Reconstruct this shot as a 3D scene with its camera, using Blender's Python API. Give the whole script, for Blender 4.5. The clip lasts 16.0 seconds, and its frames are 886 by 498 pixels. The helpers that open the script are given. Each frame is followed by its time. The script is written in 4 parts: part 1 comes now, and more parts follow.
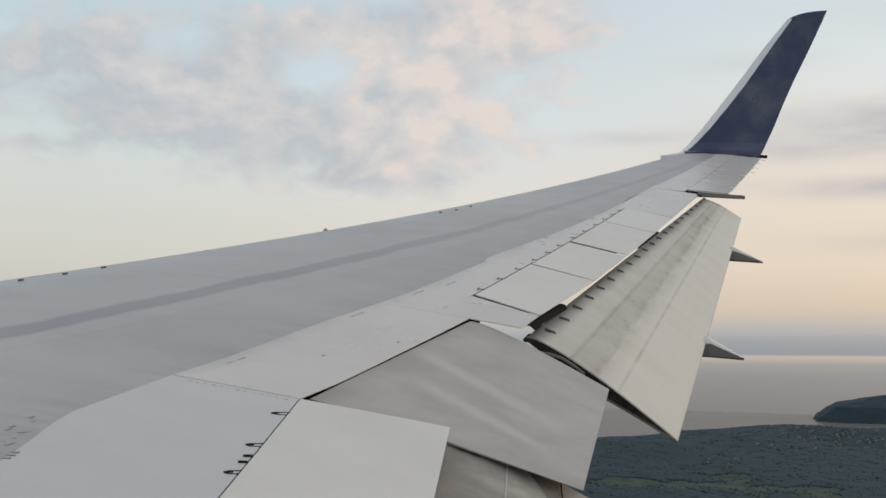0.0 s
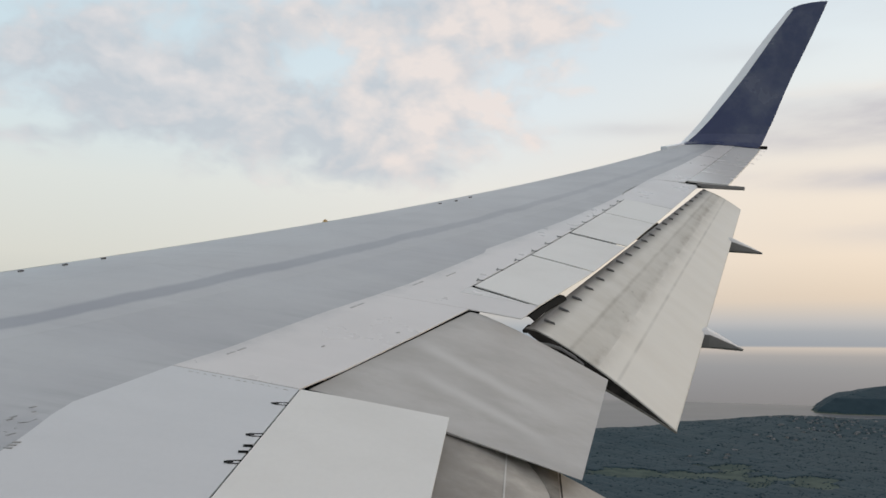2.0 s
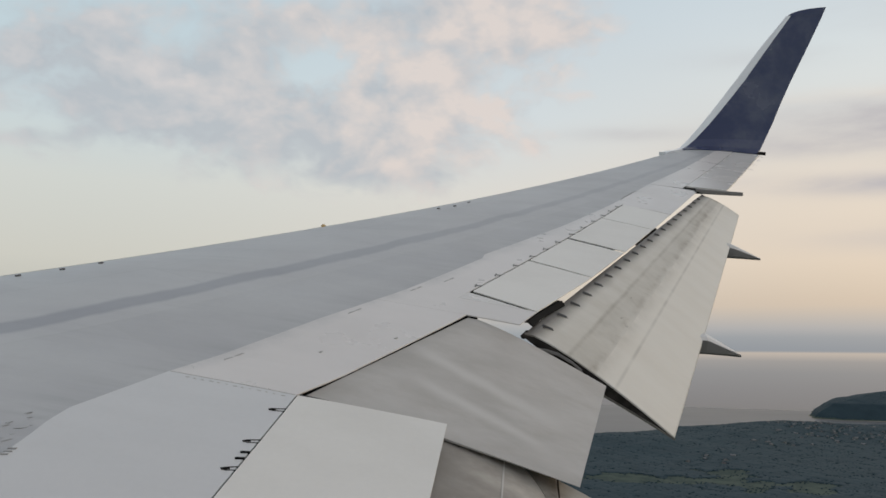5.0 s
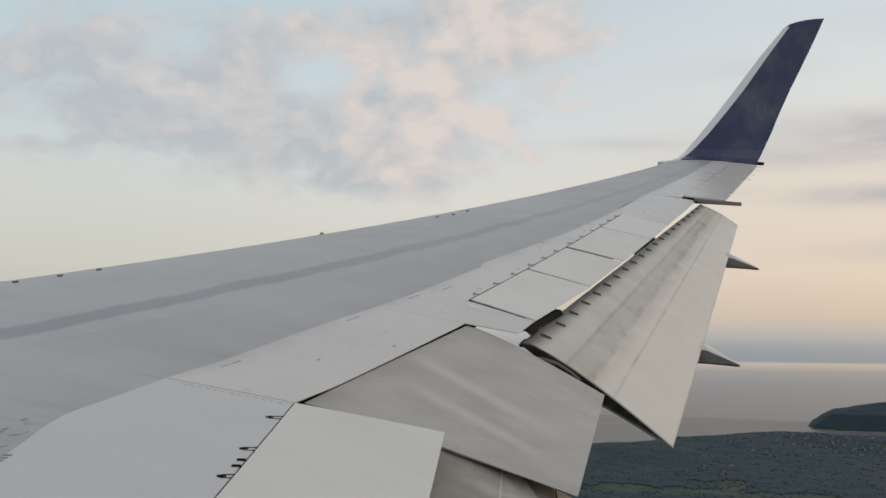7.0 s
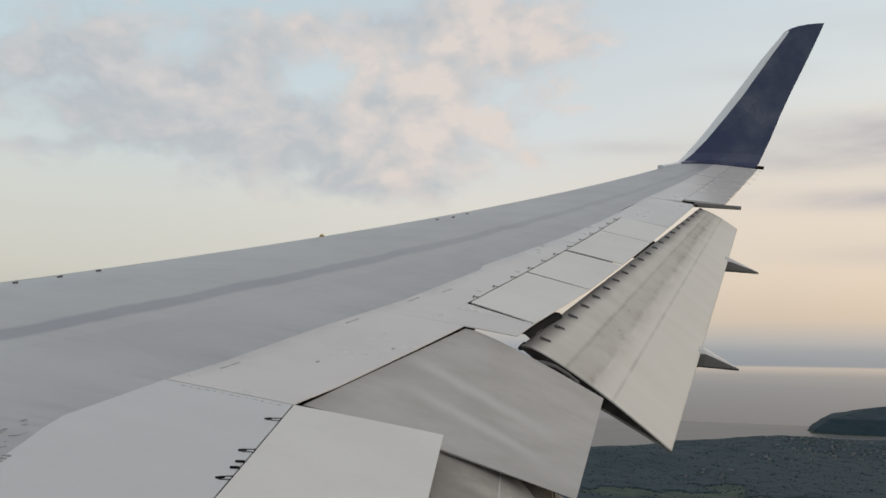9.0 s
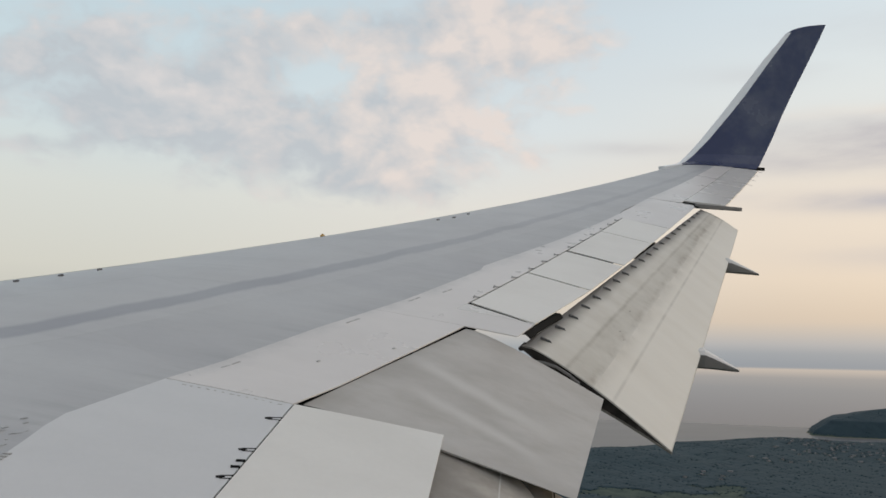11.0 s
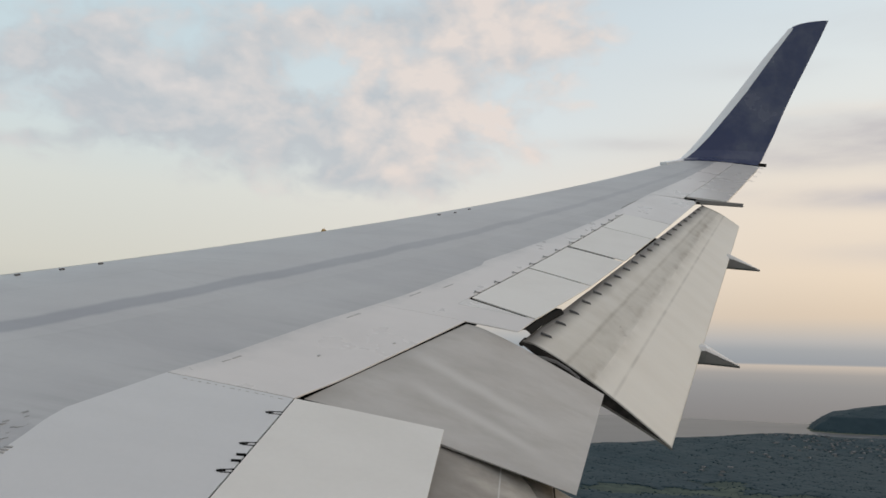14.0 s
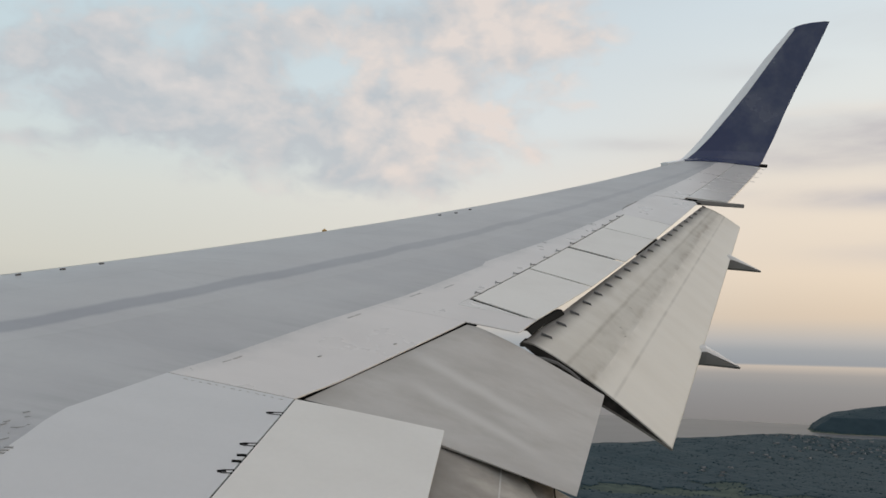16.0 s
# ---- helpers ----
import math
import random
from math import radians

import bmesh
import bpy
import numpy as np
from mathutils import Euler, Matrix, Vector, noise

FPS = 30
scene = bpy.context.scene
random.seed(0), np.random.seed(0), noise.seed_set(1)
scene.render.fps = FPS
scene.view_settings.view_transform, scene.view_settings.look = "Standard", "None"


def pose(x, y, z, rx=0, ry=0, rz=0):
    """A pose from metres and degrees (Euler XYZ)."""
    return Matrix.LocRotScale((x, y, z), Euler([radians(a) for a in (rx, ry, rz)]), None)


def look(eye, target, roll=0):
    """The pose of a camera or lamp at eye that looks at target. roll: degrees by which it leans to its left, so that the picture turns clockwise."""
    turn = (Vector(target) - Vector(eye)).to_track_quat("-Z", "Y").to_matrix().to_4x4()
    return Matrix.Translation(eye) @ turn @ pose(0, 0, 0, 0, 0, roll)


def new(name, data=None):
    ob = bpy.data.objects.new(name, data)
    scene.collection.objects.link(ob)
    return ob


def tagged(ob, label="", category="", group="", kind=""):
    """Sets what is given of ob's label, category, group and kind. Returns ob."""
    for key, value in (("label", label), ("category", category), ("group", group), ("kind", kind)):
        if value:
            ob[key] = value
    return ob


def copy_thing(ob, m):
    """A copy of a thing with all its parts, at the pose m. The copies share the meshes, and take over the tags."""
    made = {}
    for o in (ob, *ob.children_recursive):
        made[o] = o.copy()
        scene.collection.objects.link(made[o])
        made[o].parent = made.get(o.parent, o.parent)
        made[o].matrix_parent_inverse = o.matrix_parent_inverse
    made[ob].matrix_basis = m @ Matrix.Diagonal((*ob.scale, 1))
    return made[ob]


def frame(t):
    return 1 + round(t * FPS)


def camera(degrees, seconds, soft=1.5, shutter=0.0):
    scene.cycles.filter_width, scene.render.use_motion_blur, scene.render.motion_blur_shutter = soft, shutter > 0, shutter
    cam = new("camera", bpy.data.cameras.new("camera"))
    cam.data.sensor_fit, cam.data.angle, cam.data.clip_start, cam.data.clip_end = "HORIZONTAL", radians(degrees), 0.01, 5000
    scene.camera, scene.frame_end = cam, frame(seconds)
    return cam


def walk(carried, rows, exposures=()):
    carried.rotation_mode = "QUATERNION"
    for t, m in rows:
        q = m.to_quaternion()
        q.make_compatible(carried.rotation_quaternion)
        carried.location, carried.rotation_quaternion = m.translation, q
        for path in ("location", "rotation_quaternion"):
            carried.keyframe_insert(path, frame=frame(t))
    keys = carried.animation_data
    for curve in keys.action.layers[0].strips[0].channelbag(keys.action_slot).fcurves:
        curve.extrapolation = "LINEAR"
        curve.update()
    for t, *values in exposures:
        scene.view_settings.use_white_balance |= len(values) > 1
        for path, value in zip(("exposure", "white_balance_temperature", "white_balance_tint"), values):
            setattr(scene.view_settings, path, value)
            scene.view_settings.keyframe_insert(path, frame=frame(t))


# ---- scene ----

# The aircraft is built in its own axes (x outboard, y forward, z up) and banks with its right wing raised.
ALT = 330.0
AIR = Matrix.Translation((0, 0, ALT)) @ Vector((0.1483, 0.0471, 0.9878)).rotation_difference(Vector((0, 0, 1))).to_matrix().to_4x4()

# ---- camera: seconds, place beside the cabin window, yaw, pitch, roll in the aircraft's axes ----
cam = camera(58.03, 16.0, soft=1.6)
ROWS = [
    (0, 2.351, -12.523, 1.946, 6.742, -1.460, 1.953),
    (0.5, 2.355, -12.523, 1.953, 6.726, -1.858, 1.976),
    (1, 2.343, -12.526, 1.949, 6.719, -2.502, 1.980),
    (1.5, 2.348, -12.527, 1.944, 6.710, -2.537, 1.972),
    (2, 2.345, -12.527, 1.943, 6.711, -2.082, 1.964),
    (2.5, 2.337, -12.525, 1.952, 6.627, -2.022, 1.936),
    (3, 2.350, -12.526, 1.945, 6.659, -2.160, 1.931),
    (3.5, 2.353, -12.528, 1.949, 6.641, -2.128, 1.941),
    (4, 2.354, -12.526, 1.954, 6.630, -2.010, 1.982),
    (6.5, 2.351, -12.530, 1.949, 6.544, -1.296, 2.309),
    (7, 2.359, -12.529, 1.945, 6.538, -1.118, 2.359),
    (7.5, 2.342, -12.536, 1.963, 6.565, -1.131, 2.454),
    (8, 2.348, -12.529, 1.946, 6.545, -1.001, 2.494),
    (8.5, 2.347, -12.528, 1.953, 6.526, -1.002, 2.578),
    (9, 2.351, -12.532, 1.946, 6.533, -0.932, 2.611),
    (11.5, 2.349, -12.527, 1.944, 6.567, -1.003, 2.925),
    (12, 2.349, -12.530, 1.953, 6.610, -1.171, 3.000),
    (12.5, 2.355, -12.529, 1.941, 6.626, -1.132, 2.987),
    (13, 2.352, -12.528, 1.946, 6.628, -1.196, 2.985),
    (13.5, 2.351, -12.528, 1.948, 6.638, -1.297, 3.008),
    (14, 2.351, -12.529, 1.942, 6.619, -1.255, 3.002),
    (14.5, 2.353, -12.525, 1.941, 6.611, -1.312, 3.002),
    (15, 2.345, -12.530, 1.952, 6.644, -1.348, 3.034),
    (15.5, 2.343, -12.532, 1.946, 6.662, -1.214, 3.028),
    (16, 2.350, -12.528, 1.949, 6.667, -1.265, 3.102),
]


def seat_view(x, y, z, yaw, pitch, roll):
    return AIR @ pose(x, y, z, 90 + pitch, 0, yaw - 90) @ pose(0, 0, 0, 0, 0, roll)


EXPOSURES = [(0, -0.02, 6500, 11), (1, 0.0, 6450, 11), (2, 0.12, 6380, 11), (3.4, 0.12, 6380, 11), (4.2, -0.06, 6400, 11), (6.3, -0.09, 6540, 11), (9.2, -0.07, 6540, 11),
             (11.3, 0.03, 6510, 11), (13, 0.05, 6510, 11), (14.5, 0.0, 6530, 11), (16, 0.0, 6530, 11)]
walk(cam, [(t, seat_view(*r)) for t, *r in ROWS], EXPOSURES)


# ---- light: hazy evening sky with broken cloud, low weak sun ----
def lin(r, g, b):
    return tuple(((c / 255 + 0.055) / 1.055) ** 2.4 if c > 10 else c / 255 / 12.92 for c in (r, g, b)) + (1.0,)


class Nodes:
    """Short hand for building a node tree."""

    def __init__(self, tree):
        self.tree = tree
        tree.nodes.clear()

    def add(self, kind, **values):
        node = self.tree.nodes.new(kind)
        for key, value in values.items():
            node.inputs[key].default_value = value
        return node

    def link(self, a, b):
        self.tree.links.new(a, b)

    def math(self, op, a, b=0.0, c=0.0, clamp=False):
        node = self.tree.nodes.new("ShaderNodeMath")
        node.operation, node.use_clamp = op, clamp
        for i, v in enumerate((a, b, c)):
            if isinstance(v, (int, float)):
                node.inputs[i].default_value = v
            else:
                self.link(v, node.inputs[i])
        return node.outputs[0]

    def smooth(self, v, lo, hi):
        node = self.tree.nodes.new("ShaderNodeMapRange")
        node.interpolation_type = "SMOOTHSTEP"
        self.link(v, node.inputs["Value"])
        node.inputs["From Min"].default_value, node.inputs["From Max"].default_value = lo, hi
        return node.outputs["Result"]

    def ramp(self, v, stops):
        node = self.tree.nodes.new("ShaderNodeValToRGB")
        el = node.color_ramp.elements
        while len(el) < len(stops):
            el.new(1.0)
        for e, (p, col) in zip(el, stops):
            e.position, e.color = p, col
        self.link(v, node.inputs[0])
        return node.outputs[0]

    def mix(self, f, a, b, how="MIX"):
        node = self.tree.nodes.new("ShaderNodeMix")
        node.data_type, node.blend_type = "RGBA", how
        for i, v in ((0, f), (6, a), (7, b)):
            if isinstance(v, (int, float, tuple)):
                node.inputs[i].default_value = v
            else:
                self.link(v, node.inputs[i])
        return node.outputs[2]

    def noise(self, vec, scale, detail=5.0, rough=0.55):
        node = self.add("ShaderNodeTexNoise", Scale=scale, Detail=detail, Roughness=rough)
        self.link(vec, node.inputs["Vector"])
        return node.outputs["Fac"]

    def mapping(self, vec, loc=(0, 0, 0), scale=(1, 1, 1), turn=(0, 0, 0)):
        node = self.add("ShaderNodeMapping", Location=loc, Scale=scale, Rotation=turn)
        self.link(vec, node.inputs["Vector"])
        return node.outputs[0]


SUN_AZ, SUN_EL = radians(-62), radians(9)

world = bpy.data.worlds.new("world")
scene.world = world
world.use_nodes = True
w = Nodes(world.node_tree)
direction = w.add("ShaderNodeTexCoord").outputs["Generated"]
split = w.add("ShaderNodeSeparateXYZ")
w.link(direction, split.inputs[0])
dx, dy, dz = split.outputs
height = w.math("MULTIPLY_ADD", dz, 1 / 0.6, 0.1 / 0.6, clamp=True)
SKY = [(-0.10, (140, 142, 144)), (-0.067, (133, 132, 132)), (-0.045, (139, 139, 140)), (-0.026, (146, 147, 148)), (-0.013, (160, 158, 156)), (-0.004, (194, 184, 173)),
       (-0.0015, (147, 154, 161)), (0.014, (154, 161, 167)), (0.024, (172, 174, 176)), (0.050, (202, 193, 183)), (0.10, (218, 208, 196)), (0.19, (223, 217, 208)),
       (0.28, (214, 220, 221)), (0.40, (202, 213, 218)), (0.50, (190, 200, 206))]
clear = w.ramp(height, [((z + 0.1) / 0.6, lin(*c)) for z, c in SKY])
nishita = w.add("ShaderNodeTexSky")
nishita.sky_type, nishita.sun_disc = "NISHITA", False
nishita.sun_elevation, nishita.sun_rotation = SUN_EL, math.pi / 2 - SUN_AZ
nishita.dust_density = 3.0
sky = w.mix(0.02, clear, nishita.outputs[0])
# cooler and paler ahead, warm aft where the sun sets
cool = w.mix(1.0, sky, (0.962, 1.004, 1.012, 1), "MULTIPLY")
sky = w.mix(w.smooth(dy, -0.25, 0.35), sky, cool)
far_ahead = w.mix(1.0, sky, (0.925, 0.965, 0.975, 1), "MULTIPLY")
sky = w.mix(w.smooth(dy, 0.10, 0.55), sky, far_ahead)
warm = w.mix(1.0, sky, (1.015, 0.957, 0.895, 1), "MULTIPLY")
sky = w.mix(w.math("MULTIPLY", w.math("MULTIPLY", w.smooth(dy, 0.10, -0.32), w.smooth(dz, 0.02, 0.06)), w.smooth(dz, 0.42, 0.20)), sky, warm)
glow = w.mix(1.0, sky, (1.045, 1.055, 1.05, 1), "MULTIPLY")
sky = w.mix(w.math("MULTIPLY", w.smooth(dy, -0.05, -0.36), w.smooth(dz, 0.20, 0.34)), sky, glow)

# cloud places by tangent of bearing (ahead positive) and of elevation, seen over the wing
reach = w.math("MAXIMUM", dx, 0.25)
bearing, rise = w.math("DIVIDE", dy, reach), w.math("DIVIDE", dz, reach)


def heaps(spots):
    """Sum of soft ovals: bearing, elevation, half width, half height, weight."""
    total = 0.0
    for u, v, a, b, k in spots:
        p, q = w.math("MULTIPLY_ADD", bearing, 1 / a, -u / a), w.math("MULTIPLY_ADD", rise, 1 / b, -v / b)
        total = w.math("MULTIPLY_ADD", w.math("POWER", 0.3679, w.math("MULTIPLY_ADD", p, p, w.math("MULTIPLY", q, q))), k, total)
    return total


# broken cloud ahead of the wing: heaps of puffs with grey undersides and rosy sides towards the sun
def puffs(shift):
    at = w.mapping(direction, loc=(0.62 + shift[0], 0.15 + shift[1], shift[2]), scale=(1, 1, 1.5))
    big = w.noise(at, 4.2, 2.0, 0.5)
    cells = w.add("ShaderNodeTexVoronoi", Scale=15.0, Detail=3.0, Roughness=0.55)
    cells.feature = "SMOOTH_F1"
    cells.inputs["Smoothness"].default_value = 0.7
    warp = w.add("ShaderNodeTexNoise", Scale=9.0, Detail=4.0, Roughness=0.5)
    w.link(at, warp.inputs["Vector"])
    bent = w.add("ShaderNodeVectorMath")
    bent.operation = "MULTIPLY_ADD"
    w.link(warp.outputs["Color"], bent.inputs[0])
    bent.inputs[1].default_value = (0.085, 0.085, 0.085)
    w.link(at, bent.inputs[2])
    w.link(bent.outputs[0], cells.inputs["Vector"])
    lump = w.math("SUBTRACT", 1.0, cells.outputs["Distance"])
    wisp = w.noise(at, 13.0, 6.0, 0.55)
    return w.math("ADD", w.math("MULTIPLY", big, 0.5), w.math("MULTIPLY_ADD", lump, 0.38, w.math("MULTIPLY", wisp, 0.36)))


HEAPS = [(0.68, 0.405, 0.24, 0.090, 1.0), (0.50, 0.315, 0.24, 0.058, 0.95), (0.30, 0.262, 0.17, 0.060, 1.0), (0.24, 0.440, 0.22, 0.050, 0.9), (0.17, 0.310, 0.11, 0.090, 0.8),
         (0.39, 0.370, 0.11, 0.055, 0.75), (0.00, 0.420, 0.17, 0.075, 0.95), (0.05, 0.315, 0.12, 0.065, 0.55), (0.28, 0.366, 0.045, 0.026, -0.85), (0.495, 0.430, 0.045, 0.018, -0.5),
         (0.70, 0.306, 0.090, 0.016, -0.55), (-0.15, 0.350, 0.06, 0.12, -0.4), (-0.05, 0.255, 0.12, 0.022, 0.30), (0.16, 0.210, 0.12, 0.030, 0.50), (0.72, 0.285, 0.12, 0.018, 0.35)]
heap, lit = puffs((0, 0, 0)), puffs((0.016, -0.038, 0.034))
mass = heaps(HEAPS)
dense = w.math("MULTIPLY_ADD", mass, 0.42, heap)
cover = w.math("MULTIPLY", w.smooth(dense, 0.58, 0.96), w.smooth(mass, 0.02, 0.36))
sunny = w.smooth(bearing, 0.62, 0.10)
shade = w.math("ADD", w.math("MULTIPLY_ADD", w.math("SUBTRACT", heap, lit), 2.3, 0.33), w.math("MULTIPLY", sunny, 0.34))
UNDERSIDES = [(0.52, 0.285, 0.20, 0.030, 0.35), (0.34, 0.232, 0.13, 0.030, 0.45), (0.68, 0.375, 0.20, 0.040, 0.25), (0.25, 0.445, 0.16, 0.040, 0.30), (0.12, 0.225, 0.09, 0.020, 0.3)]
shade = w.math("SUBTRACT", shade, heaps(UNDERSIDES), clamp=True)
bright = w.mix(sunny, lin(218, 213, 211), lin(229, 217, 209))
heap_colour = w.mix(shade, lin(187, 193, 198), bright)
aloft = w.smooth(dz, 0.02, 0.07)
sky = w.mix(w.math("MULTIPLY", w.math("MULTIPLY", cover, 0.86), aloft), sky, heap_colour)
# thin grey streaks aft, the upper one with a bright rim
bank = w.noise(w.mapping(direction, loc=(0.0, 0.4, 0.1), scale=(1, 1, 4.2), turn=(0.08, 0, 0)), 3.4, 7.0, 0.55)
BANDS = [(-0.44, 0.275, 0.16, 0.032, 1.3), (-0.42, 0.200, 0.15, 0.014, 1.0), (-0.12, 0.268, 0.07, 0.009, 0.5), (-0.30, 0.245, 0.10, 0.014, 0.5), (-0.46, 0.42, 0.16, 0.03, 0.35), (-0.75, 0.30, 0.2, 0.05, 0.8), (-0.45, 0.135, 0.12, 0.018, 0.45), (-0.30, 0.36, 0.10, 0.016, 0.3)]
RIMS = [(-0.44, 0.315, 0.10, 0.008, 1.0), (-0.33, 0.306, 0.05, 0.006, 0.5), (-0.42, 0.217, 0.10, 0.006, 0.5)]
wavy = w.math("MULTIPLY_ADD", w.smooth(bank, 0.35, 0.62), 0.7, 0.3)
sky = w.mix(w.math("MULTIPLY", w.math("MULTIPLY", heaps(RIMS), wavy), 0.7, clamp=True), sky, lin(240, 230, 216))
sky = w.mix(w.math("MULTIPLY", w.math("MULTIPLY", heaps(BANDS), wavy), 0.95, clamp=True), sky, lin(192, 189, 191))
# grey added to the unseen sky overhead to tune the light's tint
sky = w.mix(w.smooth(dz, 0.46, 0.72), sky, lin(196, 199, 202))
back = w.add("ShaderNodeBackground", Strength=1.0)
w.link(sky, back.inputs["Color"])
w.link(back.outputs[0], w.add("ShaderNodeOutputWorld").inputs[0])

sun_data = bpy.data.lights.new("sun", "SUN")
sun_data.energy, sun_data.angle, sun_data.color = 0.6, radians(14), (1.0, 0.82, 0.64)
sun = new("sun", sun_data)
sun.matrix_world = look((0, 0, 0), (-math.cos(SUN_AZ) * math.cos(SUN_EL), -math.sin(SUN_AZ) * math.cos(SUN_EL), -math.sin(SUN_EL)))
sun.location = (0, 0, ALT + 60)


# ---- materials ----
def material(name, colour, rough=0.45, metal=0.0, grain=0.06, grain_scale=25.0, stain=0.08, stain_scale=0.8, stretch=(1, 1, 1), bump=0.02, spec=0.5,
             dirt_or_sheen=None, turn=0.0):
    """Painted or bare surface: fine grain, larger stains stretched along the airflow, slight relief."""
    m = bpy.data.materials.new(name)
    m.use_nodes = True
    n = Nodes(m.node_tree)
    place = n.add("ShaderNodeTexCoord").outputs["Object"]
    fine = n.noise(place, grain_scale, 4.0)
    wide = n.noise(n.mapping(place, scale=stretch, turn=(0, 0, turn)), stain_scale, 6.0, 0.6)
    r, g, b = colour
    dirty = dirt_or_sheen or (r * 0.55, g * 0.53, b * 0.5)
    f = n.math("MULTIPLY_ADD", n.smooth(wide, 0.38, 0.72), stain * 2, 0.0, clamp=True)
    base = n.mix(f, (r, g, b, 1), (*dirty, 1))
    k = n.math("MULTIPLY_ADD", fine, grain * 2, 1 - grain)
    grey = n.add("ShaderNodeCombineColor")
    for i in range(3):
        n.link(k, grey.inputs[i])
    base = n.mix(1.0, base, grey.outputs[0], "MULTIPLY")
    p = n.add("ShaderNodeBsdfPrincipled", Metallic=metal)
    p.inputs["Specular IOR Level"].default_value = spec
    n.link(base, p.inputs["Base Color"])
    n.link(n.math("MULTIPLY_ADD", wide, 0.25, rough - 0.12, clamp=True), p.inputs["Roughness"])
    if bump:
        relief = n.add("ShaderNodeBump", Strength=bump * 5, Distance=0.01)
        n.link(fine, relief.inputs["Height"])
        n.link(relief.outputs[0], p.inputs["Normal"])
    n.link(p.outputs[0], n.add("ShaderNodeOutputMaterial").inputs[0])
    return m


SLAT_PAINT = material("slat_paint", (0.52, 0.51, 0.51), 0.35, stain=0.08, grain=0.03)
WHITE_PAINT = material("white_paint", (0.630, 0.606, 0.590), 0.26, stain=0.06, stretch=(1.4, 0.7, 1), grain=0.025, bump=0.0)
# near panel's white, with its blue sky reflection put into the colour
SKY_TINTED_WHITE = material("sky_tinted_white_paint", (0.578, 0.574, 0.582), 0.34, stain=0.07, stretch=(2, 0.7, 1), grain=0.025, stain_scale=1.3, dirt_or_sheen=(0.47, 0.475, 0.48), bump=0.0)
SPOILER_PAINT = material("spoiler_paint", (0.712, 0.686, 0.652), 0.40, stain=0.07, stretch=(1.3, 0.8, 1), grain=0.03, bump=0.004)
DARK_RIB = material("dark_rib", (0.022, 0.019, 0.018), 0.85, stain=0.4, stain_scale=6.0, dirt_or_sheen=(0.07, 0.06, 0.055), spec=0.15)
# dull black for small fittings and for plates that stand for shade
SEAL_AND_SHADE = material("rubber_and_shade", (0.014, 0.014, 0.014), 0.9, stain=0.2, spec=0.1)
TAB_METAL = material("tab_metal", (0.12, 0.12, 0.125), 0.55, stain=0.2, stain_scale=8)
# grey darkened to carry the shade on the fairings' sides
SHADED_GREY = material("shaded_grey", (0.20, 0.190, 0.185), 0.5, stain=0.2, stretch=(3, 0.3, 1))
# cloud reflections and window smears are mottled into the navy as pale tone
BLUE_PAINT = material("navy_paint", (0.018, 0.029, 0.092), 0.24, stain=0.30, stain_scale=0.75, grain=0.02, dirt_or_sheen=(0.125, 0.135, 0.18))
EDGE_METAL = material("edge_metal", (0.82, 0.83, 0.86), 0.32, metal=0.0, stain=0.06, grain=0.02)
HINGE_METAL = material("hinge_metal", (0.20, 0.195, 0.19), 0.55, stain=0.2, stain_scale=8)
MARK_INK = material("marking_ink", (0.36, 0.35, 0.345), 0.6, stain=0.2, stain_scale=12)
SEAM_INK = material("seam_sealant", (0.50, 0.485, 0.465), 0.6, stain=0.3, stain_scale=6)
SPECK_INK = material("skin_specks", (0.395, 0.395, 0.402), 0.6, stain=0.3, stain_scale=9)
AMBER = material("amber_lens", (0.52, 0.34, 0.12), 0.3, stain=0.1)
HULL_PAINT = material("hull_paint", (0.72, 0.73, 0.74), 0.4, stain=0.05)
GRIME = material("grime", (0.20, 0.185, 0.165), 0.7, stain=0.5, stain_scale=5)


def line_field(n, sep, y0, slope):
    """Distance ahead of the plan line y = y0 + slope * x."""
    return n.math("SUBTRACT", sep.outputs[1], n.math("MULTIPLY_ADD", sep.outputs[0], slope, y0))


def surface(name, build, rough=0.45, spec=0.5):
    """A paint whose colour the function build(n, place, sep) makes."""
    m = bpy.data.materials.new(name)
    m.use_nodes = True
    n = Nodes(m.node_tree)
    place = n.add("ShaderNodeTexCoord").outputs["Object"]
    sep = n.add("ShaderNodeSeparateXYZ")
    n.link(place, sep.inputs[0])
    p = n.add("ShaderNodeBsdfPrincipled")
    p.inputs["Specular IOR Level"].default_value = spec
    n.link(build(n, place, sep), p.inputs["Base Color"])
    n.link(n.math("MULTIPLY_ADD", n.noise(place, 1.4, 4.0), 0.24, rough - 0.12), p.inputs["Roughness"])
    n.link(p.outputs[0], n.add("ShaderNodeOutputMaterial").inputs[0])
    return m


